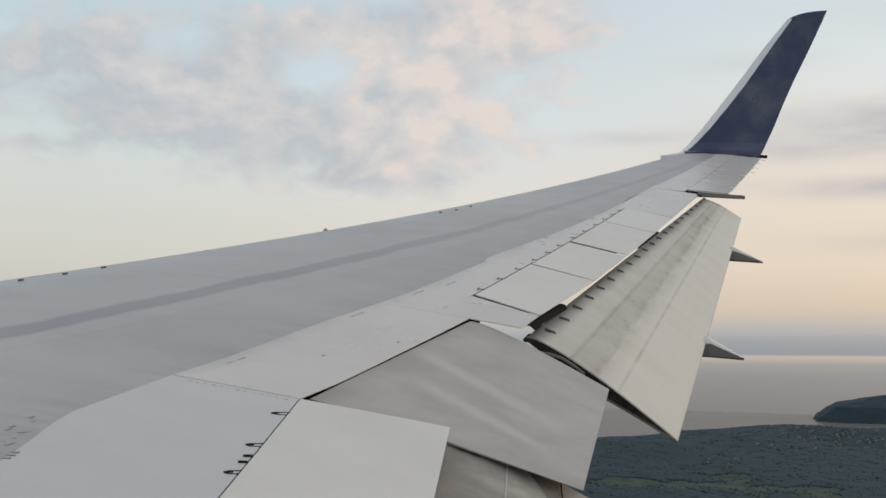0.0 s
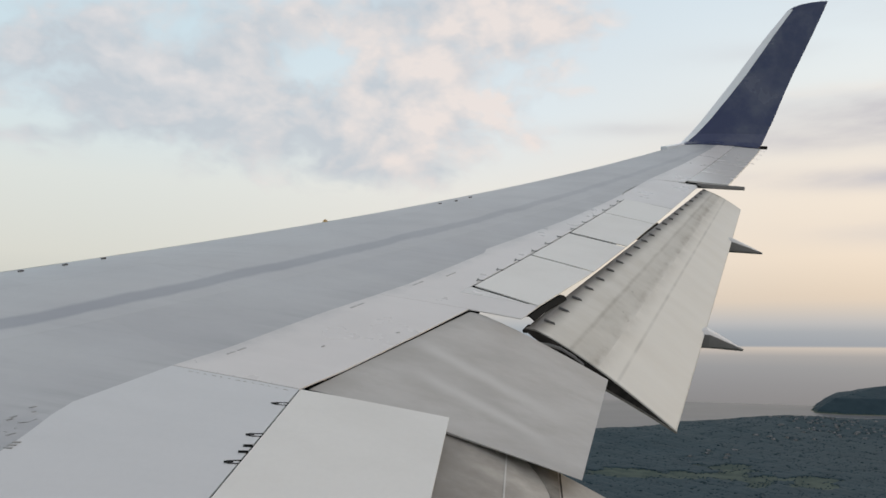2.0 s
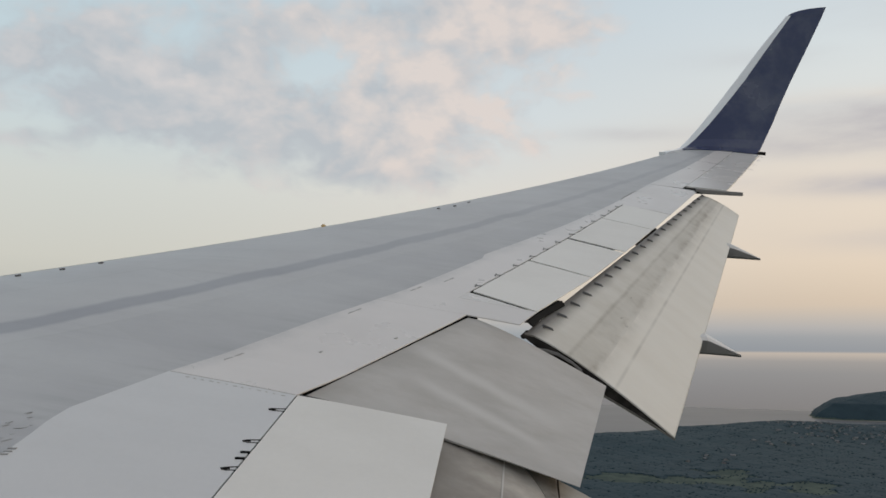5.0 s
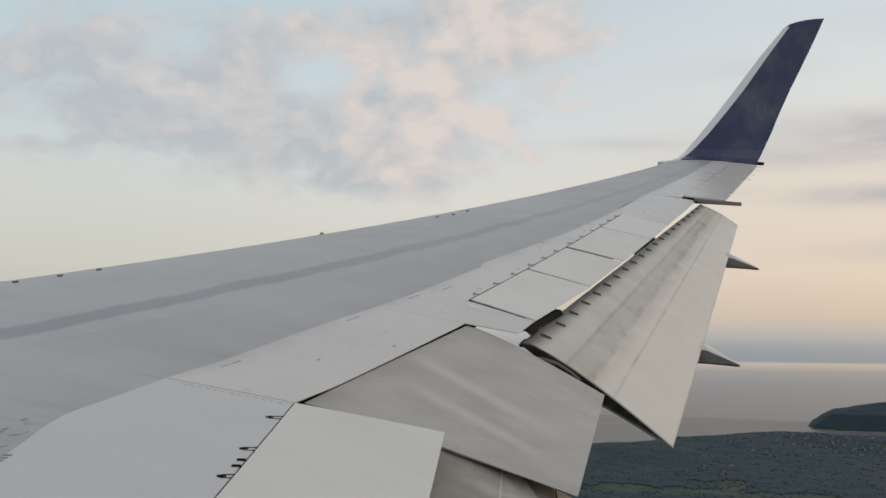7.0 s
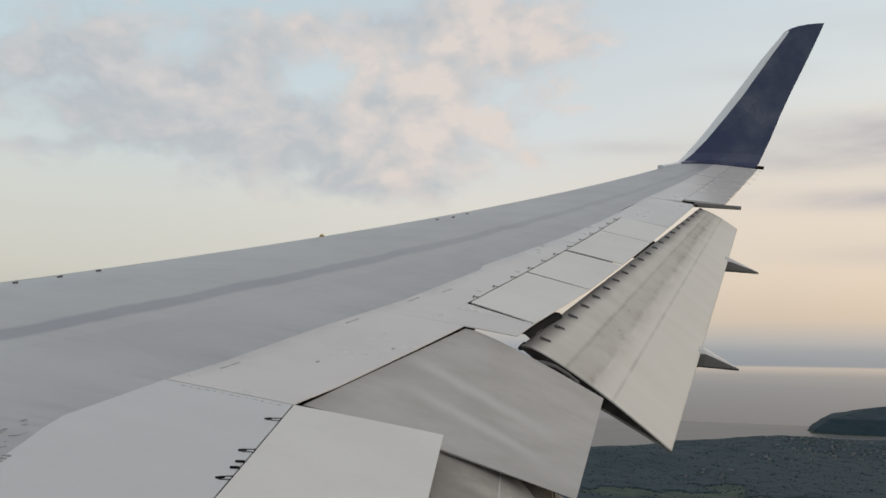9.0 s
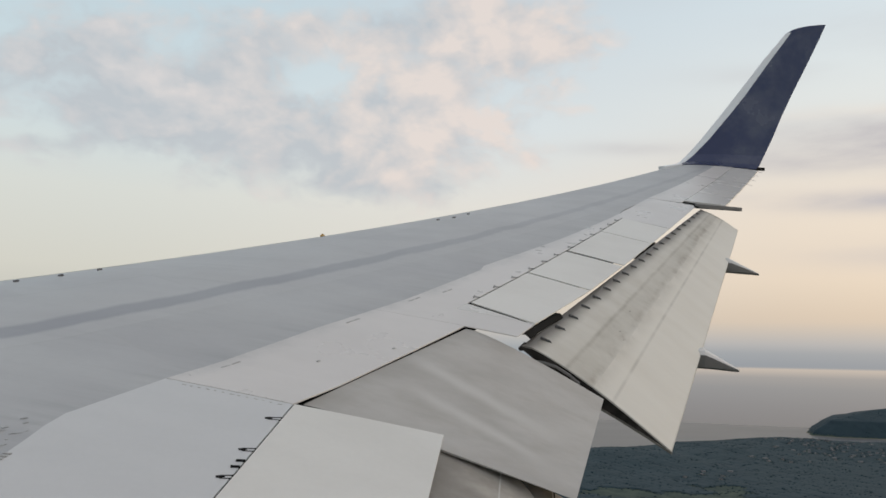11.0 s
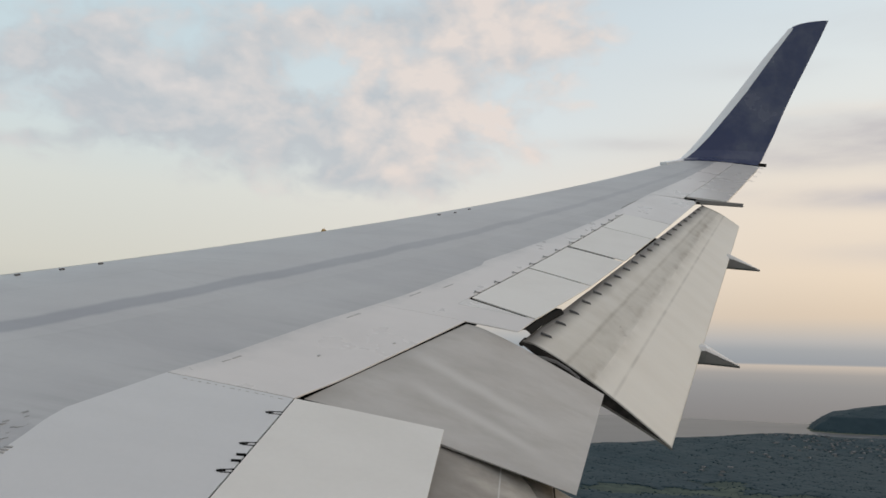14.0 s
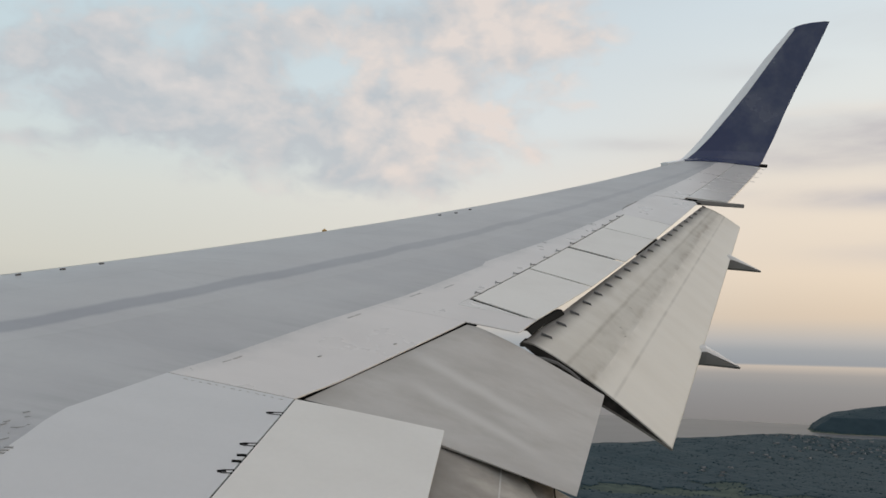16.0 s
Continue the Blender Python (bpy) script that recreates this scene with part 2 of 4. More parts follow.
def wing_grey(n, place, sep):
    swept = n.mapping(place, turn=(0, 0, 0.50))
    base = n.mix(n.smooth(n.noise(n.mapping(place, scale=(1.6, 0.35, 1)), 1.1, 6.0, 0.6), 0.3, 0.7), (0.456, 0.452, 0.458, 1), (0.422, 0.420, 0.432, 1))
    tiles = n.add("ShaderNodeTexBrick", Scale=0.42, Bias=0.0)
    tiles.inputs["Color1"].default_value, tiles.inputs["Color2"].default_value = (1.02, 1.02, 1.02, 1), (0.895, 0.897, 0.91, 1)
    tiles.inputs["Mortar"].default_value = (0.93, 0.93, 0.93, 1)
    tiles.inputs["Mortar Size"].default_value = 0.006
    tiles.inputs["Brick Width"].default_value, tiles.inputs["Row Height"].default_value = 1.1, 0.55
    n.link(swept, tiles.inputs["Vector"])
    base = n.mix(1.0, base, tiles.outputs["Color"], "MULTIPLY")
    # painted band along the span, with ragged edges
    ragged = n.math("MULTIPLY_ADD", n.noise(n.mapping(place, scale=(0.7, 2, 1)), 1.3, 4.0), 0.22, -0.11)
    off = n.math("ABSOLUTE", n.math("ADD", line_field(n, sep, -4.06, -0.5466), ragged))
    wide = n.math("MULTIPLY_ADD", sep.outputs[0], -0.0062, 0.205)
    on = n.smooth(n.math("SUBTRACT", off, wide), 0.05, -0.05)
    fade = n.math("MULTIPLY_ADD", n.smooth(sep.outputs[0], 9.0, 18.0), -0.40, 0.82)
    base = n.mix(n.math("MULTIPLY", on, fade), base, (0.268, 0.272, 0.306, 1))
    wash = n.smooth(n.noise(n.mapping(place, scale=(1.0, 0.5, 1), turn=(0, 0, 0.55)), 1.3, 8.0, 0.66), 0.36, 0.66)
    base = n.mix(n.math("MULTIPLY", wash, n.math("MULTIPLY_ADD", on, -0.42, 0.52)), base, (0.480, 0.482, 0.488, 1))
    soot_shade = n.smooth(n.noise(n.mapping(place, scale=(0.5, 0.25, 1)), 0.9, 5.0), 0.5, 0.75)
    base = n.mix(n.math("MULTIPLY", soot_shade, 0.25), base, (0.325, 0.328, 0.335, 1))
    # grime that gathers ahead of the step to the white paint, and thin smears along the airflow
    smear = n.noise(n.mapping(place, scale=(5.0, 0.35, 1), turn=(0, 0, 0.08)), 1.6, 6.0, 0.65)
    near = n.math("MULTIPLY", n.smooth(line_field(n, sep, -6.56, -0.436), 0.42, 0.0), n.smooth(smear, 0.25, 0.75))
    base = n.mix(n.math("MULTIPLY", near, 0.38), base, (0.29, 0.29, 0.30, 1))
    base = n.mix(n.math("MULTIPLY", n.smooth(smear, 0.52, 0.74), 0.22), base, (0.31, 0.315, 0.325, 1))
    fine = n.noise(place, 14.0, 4.0, 0.6)
    return n.mix(n.math("MULTIPLY", n.smooth(fine, 0.45, 0.75), 0.09), base, (0.33, 0.33, 0.34, 1))


GREY_PAINT = surface("grey_paint", wing_grey, 0.42)


def trailing_white(n, place, sep):
    wide = n.noise(n.mapping(place, scale=(1.4, 0.7, 1)), 0.9, 6.0, 0.6)
    blot = n.noise(n.mapping(place, scale=(1.0, 0.8, 1), turn=(0, 0, 0.4)), 3.0, 7.0, 0.68)
    base = n.mix(n.smooth(wide, 0.35, 0.72), (0.652, 0.616, 0.602, 1), (0.602, 0.570, 0.556, 1))
    # worn, dirty border towards the grey paint, ragged in outline
    d = n.math("ADD", line_field(n, sep, -6.60, -0.4365), n.math("MULTIPLY_ADD", blot, 0.36, -0.18))
    border = n.math("MULTIPLY", n.smooth(d, -0.20, 0.06), n.math("MULTIPLY_ADD", n.smooth(blot, 0.3, 0.7), 0.45, 0.25))
    base = n.mix(border, base, (0.455, 0.445, 0.445, 1))
    return n.mix(n.math("MULTIPLY", n.smooth(blot, 0.50, 0.85), 0.14), base, (0.50, 0.475, 0.455, 1))


TRAILING_WHITE = surface("trailing_white_paint", trailing_white, 0.30)


def streak(n, sep, place, x0, y0, slope, wide, start, end):
    """A pale trail along x = x0 + slope * (y - y0), from y = start aft to y = end."""
    wob = n.math("MULTIPLY_ADD", n.noise(place, 2.2, 3.0), 0.12, -0.06)
    off = n.math("ABSOLUTE", n.math("ADD", wob, n.math("SUBTRACT", sep.outputs[0], n.math("MULTIPLY_ADD", sep.outputs[1], slope, x0 - slope * y0))))
    run = n.math("MULTIPLY", n.smooth(sep.outputs[1], start + 0.15, start - 0.15), n.smooth(sep.outputs[1], end - 0.25, end + 0.25))
    return n.math("MULTIPLY", n.smooth(off, wide, 0.0), run)


def aileron_grey(n, place, sep):
    cloudy = n.noise(n.mapping(place, scale=(1.2, 0.6, 1), turn=(0, 0, 0.6)), 1.6, 6.0, 0.6)
    base = n.mix(n.smooth(cloudy, 0.35, 0.68), (0.470, 0.45, 0.432, 1), (0.385, 0.364, 0.345, 1))
    front = line_field(n, sep, -7.60, -0.424)
    brown = n.math("MULTIPLY", n.smooth(n.math("ADD", front, n.math("MULTIPLY_ADD", cloudy, 0.30, -0.15)), -0.30, 0.05), 0.45)
    base = n.mix(brown, base, (0.27, 0.24, 0.21, 1))
    trails = n.math("ADD", streak(n, sep, place, 9.01, -11.70, 0.30, 0.15, -11.60, -12.65), streak(n, sep, place, 8.51, -11.76, 0.30, 0.13, -11.66, -12.62))
    smut = n.math("MULTIPLY", n.smooth(n.noise(n.mapping(place, scale=(1.6, 0.7, 1), turn=(0, 0, 0.5)), 2.0, 7.0, 0.68), 0.46, 0.72), 0.34)
    base = n.mix(smut, base, (0.315, 0.285, 0.255, 1))
    base = n.mix(n.math("MULTIPLY", trails, n.math("MULTIPLY_ADD", cloudy, 1.1, 0.05, clamp=True)), base, (0.57, 0.555, 0.535, 1))
    fine = n.noise(place, 30.0, 3.0)
    return n.mix(n.math("MULTIPLY", fine, 0.10), base, (0.36, 0.34, 0.32, 1))


AILERON_PAINT = surface("aileron_paint", aileron_grey, 0.48)


def flap_white(n, place, sep):
    drift = n.math("MULTIPLY_ADD", n.noise(place, 1.7, 4.0), 0.16, -0.08)
    cloudy = n.noise(n.mapping(place, scale=(2.4, 0.5, 1), turn=(0, 0, -0.15)), 1.5, 6.0, 0.62)
    blot = n.noise(n.mapping(place, scale=(1.1, 0.9, 1)), 2.2, 7.0, 0.66)
    base = n.mix(n.smooth(cloudy, 0.35, 0.72), (0.60, 0.575, 0.53, 1), (0.54, 0.51, 0.462, 1))
    base = n.mix(n.math("MULTIPLY", n.smooth(blot, 0.52, 0.78), 0.38), base, (0.36, 0.325, 0.275, 1))
    a, b = n.math("ADD", line_field(n, sep, -9.213, -0.3624), drift), n.math("ADD", line_field(n, sep, -9.611, -0.3478), drift)
    strip = n.math("MULTIPLY", n.smooth(a, 0.06, -0.06), n.smooth(b, -0.02, 0.04))
    base = n.mix(n.math("MULTIPLY", strip, n.smooth(blot, 0.10, 1.25)), base, (0.33, 0.31, 0.27, 1))
    # soot drawn along the joint and the rear edge of the dirty strip
    straight = n.math("ADD", line_field(n, sep, -9.213, -0.3624), n.math("MULTIPLY", drift, 0.2))
    joint = n.math("MULTIPLY", n.smooth(n.math("ABSOLUTE", straight), 0.035, 0.0), n.smooth(blot, 0.15, 0.75))
    base = n.mix(n.math("MULTIPLY", joint, 0.55), base, (0.26, 0.23, 0.19, 1))
    rear = n.math("MULTIPLY", n.smooth(n.math("ABSOLUTE", n.math("ADD", b, -0.04)), 0.06, 0.0), n.smooth(blot, 0.40, 0.75))
    base = n.mix(n.math("MULTIPLY", rear, 0.6), base, (0.25, 0.20, 0.16, 1))
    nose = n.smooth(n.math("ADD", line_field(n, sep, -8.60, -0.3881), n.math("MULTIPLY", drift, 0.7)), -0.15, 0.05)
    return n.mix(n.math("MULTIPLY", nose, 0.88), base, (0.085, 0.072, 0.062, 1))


FLAP_PAINT = surface("flap_paint", flap_white, 0.5)


def flap_rear(n, place, sep):
    cloudy = n.noise(n.mapping(place, scale=(2.2, 0.35, 1), turn=(0, 0, -0.1)), 1.2, 6.0, 0.6)
    base = n.mix(n.smooth(cloudy, 0.35, 0.75), (0.700, 0.668, 0.615, 1), (0.662, 0.626, 0.570, 1))
    seam = n.smooth(n.math("ABSOLUTE", line_field(n, sep, -9.94, -0.3355)), 0.024, 0.002)
    base = n.mix(n.math("MULTIPLY", seam, n.smooth(cloudy, 0.1, 1.1)), base, (0.40, 0.375, 0.34, 1))
    # dirt creeping back over the front edge
    blot = n.noise(n.mapping(place, scale=(1.1, 0.9, 1)), 2.2, 7.0, 0.66)
    creep = n.math("MULTIPLY", n.smooth(line_field(n, sep, -9.611, -0.3478), -0.16, 0.03), n.smooth(blot, 0.25, 0.75))
    return n.mix(n.math("MULTIPLY", creep, 0.75), base, (0.40, 0.37, 0.325, 1))


FLAP_AFT = surface("flap_rear_paint", flap_rear, 0.48)


def inner_flap_paint(n, place, sep):
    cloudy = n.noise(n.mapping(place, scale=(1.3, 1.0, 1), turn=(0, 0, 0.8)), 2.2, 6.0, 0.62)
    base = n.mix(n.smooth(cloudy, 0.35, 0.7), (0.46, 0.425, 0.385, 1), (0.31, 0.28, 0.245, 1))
    # front darkened: grime, and the shadow there put into the colour
    soot_shade = n.smooth(n.math("MULTIPLY_ADD", cloudy, 0.5, sep.outputs[1]), -12.35, -11.75)
    return n.mix(n.math("MULTIPLY", soot_shade, 0.7), base, (0.15, 0.135, 0.12, 1))


INNER_FLAP_PAINT = surface("inner_flap_paint", inner_flap_paint, 0.5)


# ---- wing shape ----
SWEEP, TE_SLOPE, TIP_X, TIP_CHORD, KINK_X, FLEX = 0.675, 0.40, 23.6, 2.2, 8.2, 1.792


def lerp(points, x):
    """Straight lines through (x, value) pairs."""
    for (a, u), (b, v) in zip(points, points[1:]):
        if x <= b:
            return u + (v - u) * (x - a) / (b - a)
    (a, u), (b, v) = points[-2:]
    return u + (v - u) * (x - a) / (b - a)


def lead(x):
    return -SWEEP * x


def trail(x):
    tip = -SWEEP * TIP_X - TIP_CHORD
    return tip + TE_SLOPE * (TIP_X - x) if x > KINK_X else tip + TE_SLOPE * (TIP_X - KINK_X) - 0.02 * (KINK_X - x)


def chord(x):
    return lead(x) - trail(x)


def foil(s):
    s = min(max(s, 0.0), 1.0)
    return 0.575 * (0.2969 * math.sqrt(s) - 0.126 * s - 0.3516 * s * s + 0.2843 * s ** 3 - 0.1015 * s ** 4)


def plane_z(x, s):
    u = max((x - 2.5) / 21.1, 0.0)
    tilt = math.tan(radians(2.0 - 3.0 * min(u, 1.0)))
    return math.tan(radians(6)) * (x - 2.5) + FLEX * u * u - tilt * chord(x) * (s - 0.3)


def top(x, y, lift=0.0):
    """The place on the upper skin at plan position x, y."""
    s = (lead(x) - y) / chord(x)
    return Vector((x, y, plane_z(x, s) + chord(x) * foil(s) + lift))


def top_s(x, s, lift=0.0):
    return top(x, lead(x) - s * chord(x), lift)


def low_s(x, s):
    return Vector((x, lead(x) - s * chord(x), plane_z(x, s) - 0.75 * chord(x) * foil(s)))


# ---- mesh helpers ----
airplane = tagged(new("airplane"), "white and grey airliner wing with flaps lowered and navy winglet", "airplane")
airplane.matrix_world = AIR


def part(name, bm, mat, parent, label="", smooth=False):
    data = bpy.data.meshes.new(name)
    bmesh.ops.recalc_face_normals(bm, faces=bm.faces)
    bm.to_mesh(data)
    bm.free()
    data.materials.append(mat)
    if smooth:
        for f in data.polygons:
            f.use_smooth = True
    ob = new(name, data)
    ob.parent = parent
    return tagged(ob, label)


def sheet(bm, grid, closed=False):
    """Quads over a grid of places: rows of equal length."""
    vs = [[bm.verts.new(p) for p in row] for row in grid]
    for a, b in zip(vs, vs[1:]):
        n = len(a)
        for j in range(n if closed else n - 1):
            k = (j + 1) % n
            bm.faces.new((a[j], b[j], b[k], a[k]))
    return vs


def solid(grid, depth):
    """A plate: a grid of places as its upper face, and the same grid lower by depth."""
    bm = bmesh.new()
    up = sheet(bm, grid)
    dn = sheet(bm, [[Vector(p) - Vector((0, 0, depth)) for p in row] for row in grid])
    n, m = len(up) - 1, len(up[0]) - 1
    for i in range(n):
        bm.faces.new((up[i][0], up[i + 1][0], dn[i + 1][0], dn[i][0]))
        bm.faces.new((up[i][m], up[i + 1][m], dn[i + 1][m], dn[i][m]))
    for j in range(m):
        bm.faces.new((up[0][j], up[0][j + 1], dn[0][j + 1], dn[0][j]))
        bm.faces.new((up[n][j], up[n][j + 1], dn[n][j + 1], dn[n][j]))
    return bm


def skin_plate(a, b, c, d, nx=10, ny=5, lift=0.0, depth=0.03, rise=0.0):
    """A plate that follows the upper skin between four plan corners (front a to b, rear d to c); rise lifts its rear edge."""
    grid = []
    for i in range(nx + 1):
        u = i / nx
        f = (a[0] + (b[0] - a[0]) * u, a[1] + (b[1] - a[1]) * u)
        r = (d[0] + (c[0] - d[0]) * u, d[1] + (c[1] - d[1]) * u)
        grid.append([top(f[0] + (r[0] - f[0]) * j / ny, f[1] + (r[1] - f[1]) * j / ny, lift + rise * j / ny) for j in range(ny + 1)])
    return solid(grid, depth)


def skin_zone(x0, x1, front, rear, nx=24, ny=6, lift=0.0, depth=0.03):
    """A plate on the upper skin between two plan lines y = front(x) and y = rear(x)."""
    grid = []
    for i in range(nx + 1):
        x = x0 + (x1 - x0) * i / nx
        a, b = front(x), rear(x)
        grid.append([top(x, a + (b - a) * j / ny, lift) for j in range(ny + 1)])
    return solid(grid, depth)


def bar(p, q, wide, high, up=(0, 0, 1), taper=1.0):
    """A straight bar with chamfered edges from p to q."""
    bm = bmesh.new()
    p, q = Vector(p), Vector(q)
    along = (q - p).normalized()
    side = along.cross(Vector(up)).normalized()
    rise = side.cross(along)
    rings = []
    for at, k in ((p, 1.0), (q, taper)):
        w, h, c = wide / 2 * k, high / 2 * k, min(wide, high) * 0.18 * k
        rings.append([at + side * x + rise * z for x, z in ((-w + c, -h), (w - c, -h), (w, -h + c), (w, h - c), (w - c, h), (-w + c, h), (-w, h - c), (-w, -h + c))])
    vs = sheet(bm, rings, closed=True)
    for r in vs:
        bm.faces.new(r)
    return bm


def join(*meshes):
    out = bmesh.new()
    for b in meshes:
        data = bpy.data.meshes.new("tmp")
        b.to_mesh(data)
        b.free()
        out.from_mesh(data)
        bpy.data.meshes.remove(data)
    return out


# ---- fixed wing ----
PAINT_EDGE = [(1.5, -9.70), (6.40, -9.74), (6.88, -9.70), (7.77, -9.98), (9.30, -10.62), (10.54, -11.22), (12.17, -11.90), (12.2, -11.84), (14.46, -12.93),
              (16.50, -13.84), (17.1, -14.0), (17.57, -14.20), (20.79, -15.76), (23.60, -17.05)]


def paint_edge(x):
    return lerp(PAINT_EDGE, x)


def hinge(x):
    """Where the fixed upper skin ends ahead of the spoilers, flaps and ailerons."""
    if x < 7.76:
        return -10.91
    if x < 10.07:
        return -10.91 - 0.424 * (x - 7.76)
    return -11.86 - 0.374 * (x - 10.8)


STATIONS = [1.6 + 0.275 * i for i in range(81)]
NOSE = 0.085


def box_ring(x):
    end = (lead(x) - paint_edge(x) + 0.05) / chord(x)
    upper = [top_s(x, NOSE + (end - NOSE) * i / 18) for i in range(19)]
    lower = [low_s(x, end - (end - 0.06) * i / 10) for i in range(11)]
    return upper + lower


bm = bmesh.new()
rings = sheet(bm, [box_ring(x) for x in STATIONS], closed=True)
bm.faces.new(rings[0])
bm.faces.new(rings[-1])
wing_box = part("wing_skin", bm, GREY_PAINT, airplane, "grey painted upper wing skin with faint panel seams")

bm = bmesh.new()
profile = [(0.0 + NOSE * (i / 8) ** 2, 1) for i in range(8, 0, -1)] + [(0.0, 1)] + [(0.06 * (i / 5) ** 2, -1) for i in range(1, 6)]
sheet(bm, [[top_s(x, s, 0.002) if side > 0 else low_s(x, s) for s, side in profile] for x in STATIONS])
leading_edge = part("leading_edge", bm, SLAT_PAINT, airplane, "pale grey leading edge slats", smooth=True)

def aft(x0, x1, rear, nx, paint=TRAILING_WHITE):
    return part("trailing_panel", skin_zone(x0, x1, lambda x: paint_edge(x) - 0.004, rear, nx, 6, 0.004, 0.010), paint, airplane, "off-white painted fixed trailing edge panel")


REAR = [(10.0, -12.38), (10.61, -12.60), (11.12, -12.85), (12.06, -13.21), (14.08, -13.97), (15.27, -14.41), (18.16, -15.49), (19.0, -15.83)]


def rear_line(x):
    return lerp(REAR, x)


PANELS = [aft(1.7, 7.742, hinge, 30, SKY_TINTED_WHITE), aft(7.752, 10.065, hinge, 14), aft(10.07, 10.52, rear_line, 5), aft(10.52, 16.52, hinge, 30)]
PANELS.append(part("trailing_panel", skin_plate((16.525, paint_edge(16.525) - 0.004), (18.60, paint_edge(18.60) - 0.004), (18.50, rear_line(18.5)), (16.25, rear_line(16.25)), 10, 6, 0.004, 0.010),
                   TRAILING_WHITE, airplane, "off-white painted fixed trailing edge panel"))
PANELS.append(aft(18.605, 23.45, lambda x: lerp([(18.6, -15.36), (23.5, -17.43)], x), 18))
part("trailing_panel", skin_plate((10.525, hinge(10.525) - 0.002), (10.755, hinge(10.755) - 0.002), (10.485, rear_line(10.485)), (10.525, rear_line(10.525)), 3, 4, 0.004, 0.010), WHITE_PAINT, airplane,
     "off-white painted fixed trailing edge panel")


def dark_sheet_end(x):
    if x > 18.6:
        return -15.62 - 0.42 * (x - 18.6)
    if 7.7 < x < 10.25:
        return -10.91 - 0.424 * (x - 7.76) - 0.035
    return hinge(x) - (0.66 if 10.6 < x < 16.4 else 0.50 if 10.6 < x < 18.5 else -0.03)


# black sheet added below the skin so the panel gaps look shaded
part("gap_dark_sheet", skin_zone(1.8, 23.3, lambda x: paint_edge(x) + 0.1, dark_sheet_end, 120, 3, -0.05, 0.02), SEAL_AND_SHADE, airplane, "black sheet added to darken the panel gaps")


# ---- spoilers ----
def spoiler(a, b, c, d, nx, parent, fittings, label):
    ob = part("spoiler", skin_plate(a, b, c, d, nx, 4, 0.006, 0.012), SPOILER_PAINT, parent, label)
    for k in range(fittings):
        u = (k + 0.45) / fittings
        x, y = a[0] + (b[0] - a[0]) * u, a[1] + (b[1] - a[1]) * u
        part("hinge_fitting", join(bar(top(x - 0.015, y + 0.075, 0.006), top(x - 0.015, y + 0.0, 0.006), 0.016, 0.010), bar(top(x - 0.06, y + 0.075, 0.006), top(x + 0.02, y + 0.07, 0.006), 0.016, 0.010)),
             HINGE_METAL, ob)
    return ob


EDGES = [10.78, 12.33, 13.72, 15.28, 16.5]
for x0, x1 in zip(EDGES, EDGES[1:]):
    a, b = x0 + {13.72: 0.05, 12.33: 0.024, 10.78: 0.03}.get(x0, 0.014), x1 - {13.72: 0.028, 12.33: 0.02}.get(x1, 0.014)
    spoiler((a, hinge(a) - 0.022), (b, hinge(b) - 0.022), (b - 0.28, rear_line(b - 0.28)), (a - 0.28, rear_line(a - 0.28)), 6, airplane, 3, "off-white outboard spoiler panel lying closed")
inboard = spoiler((2.9, -10.922), (7.745, -10.922), (7.79, -11.97), (2.9, -12.08), 14, airplane, 0, "off-white inboard spoiler panel lying closed")
# slots cut round the hinge arms
for x, y in ((7.46, -10.83), (6.97, -10.84), (6.61, -10.85)):
    part("hinge_slot", join(bar(top(x, y, 0.003), top(x + 0.035, -10.915, 0.003), 0.010, 0.008), bar(top(x - 0.03, y - 0.01, 0.003), top(x - 0.005, -10.915, 0.003), 0.008, 0.008),
                            bar(top(x - 0.022, y + 0.012, 0.004), top(x + 0.005, y - 0.028, 0.004), 0.024, 0.010)), SEAL_AND_SHADE, inboard)
for x in (6.83, 6.75):
    part("hinge_bolt", bar(top(x - 0.02, -10.865, 0.004), top(x, -10.915, 0.004), 0.022, 0.016), SEAL_AND_SHADE, inboard)

# ---- drooped inboard aileron ----
def ruled(near, far, t, v, sag):
    """On the surface between two chord lines (front, rear): t from near to far, v from front to rear, bulged by sag of its chord."""
    a = near[0].lerp(near[1], v)
    b = far[0].lerp(far[1], v)
    length = (near[1] - near[0]).length * (1 - t) + (far[1] - far[0]).length * t
    bulge = 3.0 * max(v, 0.0) ** 0.6 * max(1 - v, 0.0) ** 1.1
    return a.lerp(b, t) + Vector((0, 0, length * bulge * (sag[0] + (sag[1] - sag[0]) * t)))


def control_surface(near, far, v0, v1, n, m, sag, depth):
    """A closed wedge-like panel: upper face bulged, lower face flatter, blunt at the front."""
    def ring(t):
        vs = [v0 + (v1 - v0) * j / m for j in range(m + 1)]
        up = [ruled(near, far, t, v, sag) for v in vs]
        lo = [ruled(near, far, t, v, sag) - Vector((0, 0, depth * (1 - 0.94 * v) * min(1.0, 0.12 + v * 3))) for v in reversed(vs)]
        return up + lo
    bm = bmesh.new()
    vs = sheet(bm, [ring(i / n) for i in range(n + 1)], closed=True)
    bm.faces.new(vs[0])
    bm.faces.new(vs[-1])
    return bm


AIL = ((Vector((7.85, -10.955, 0.705)), Vector((7.85, -12.895, 0.19))), (Vector((10.06, -11.905, 1.06)), Vector((10.07, -13.25, 0.47))))
inner_aileron = part("inboard_aileron", control_surface(*AIL, 0, 1, 16, 14, (0.013, 0.030), 0.03), AILERON_PAINT, airplane, "drooped grey inboard aileron with pale streaks")

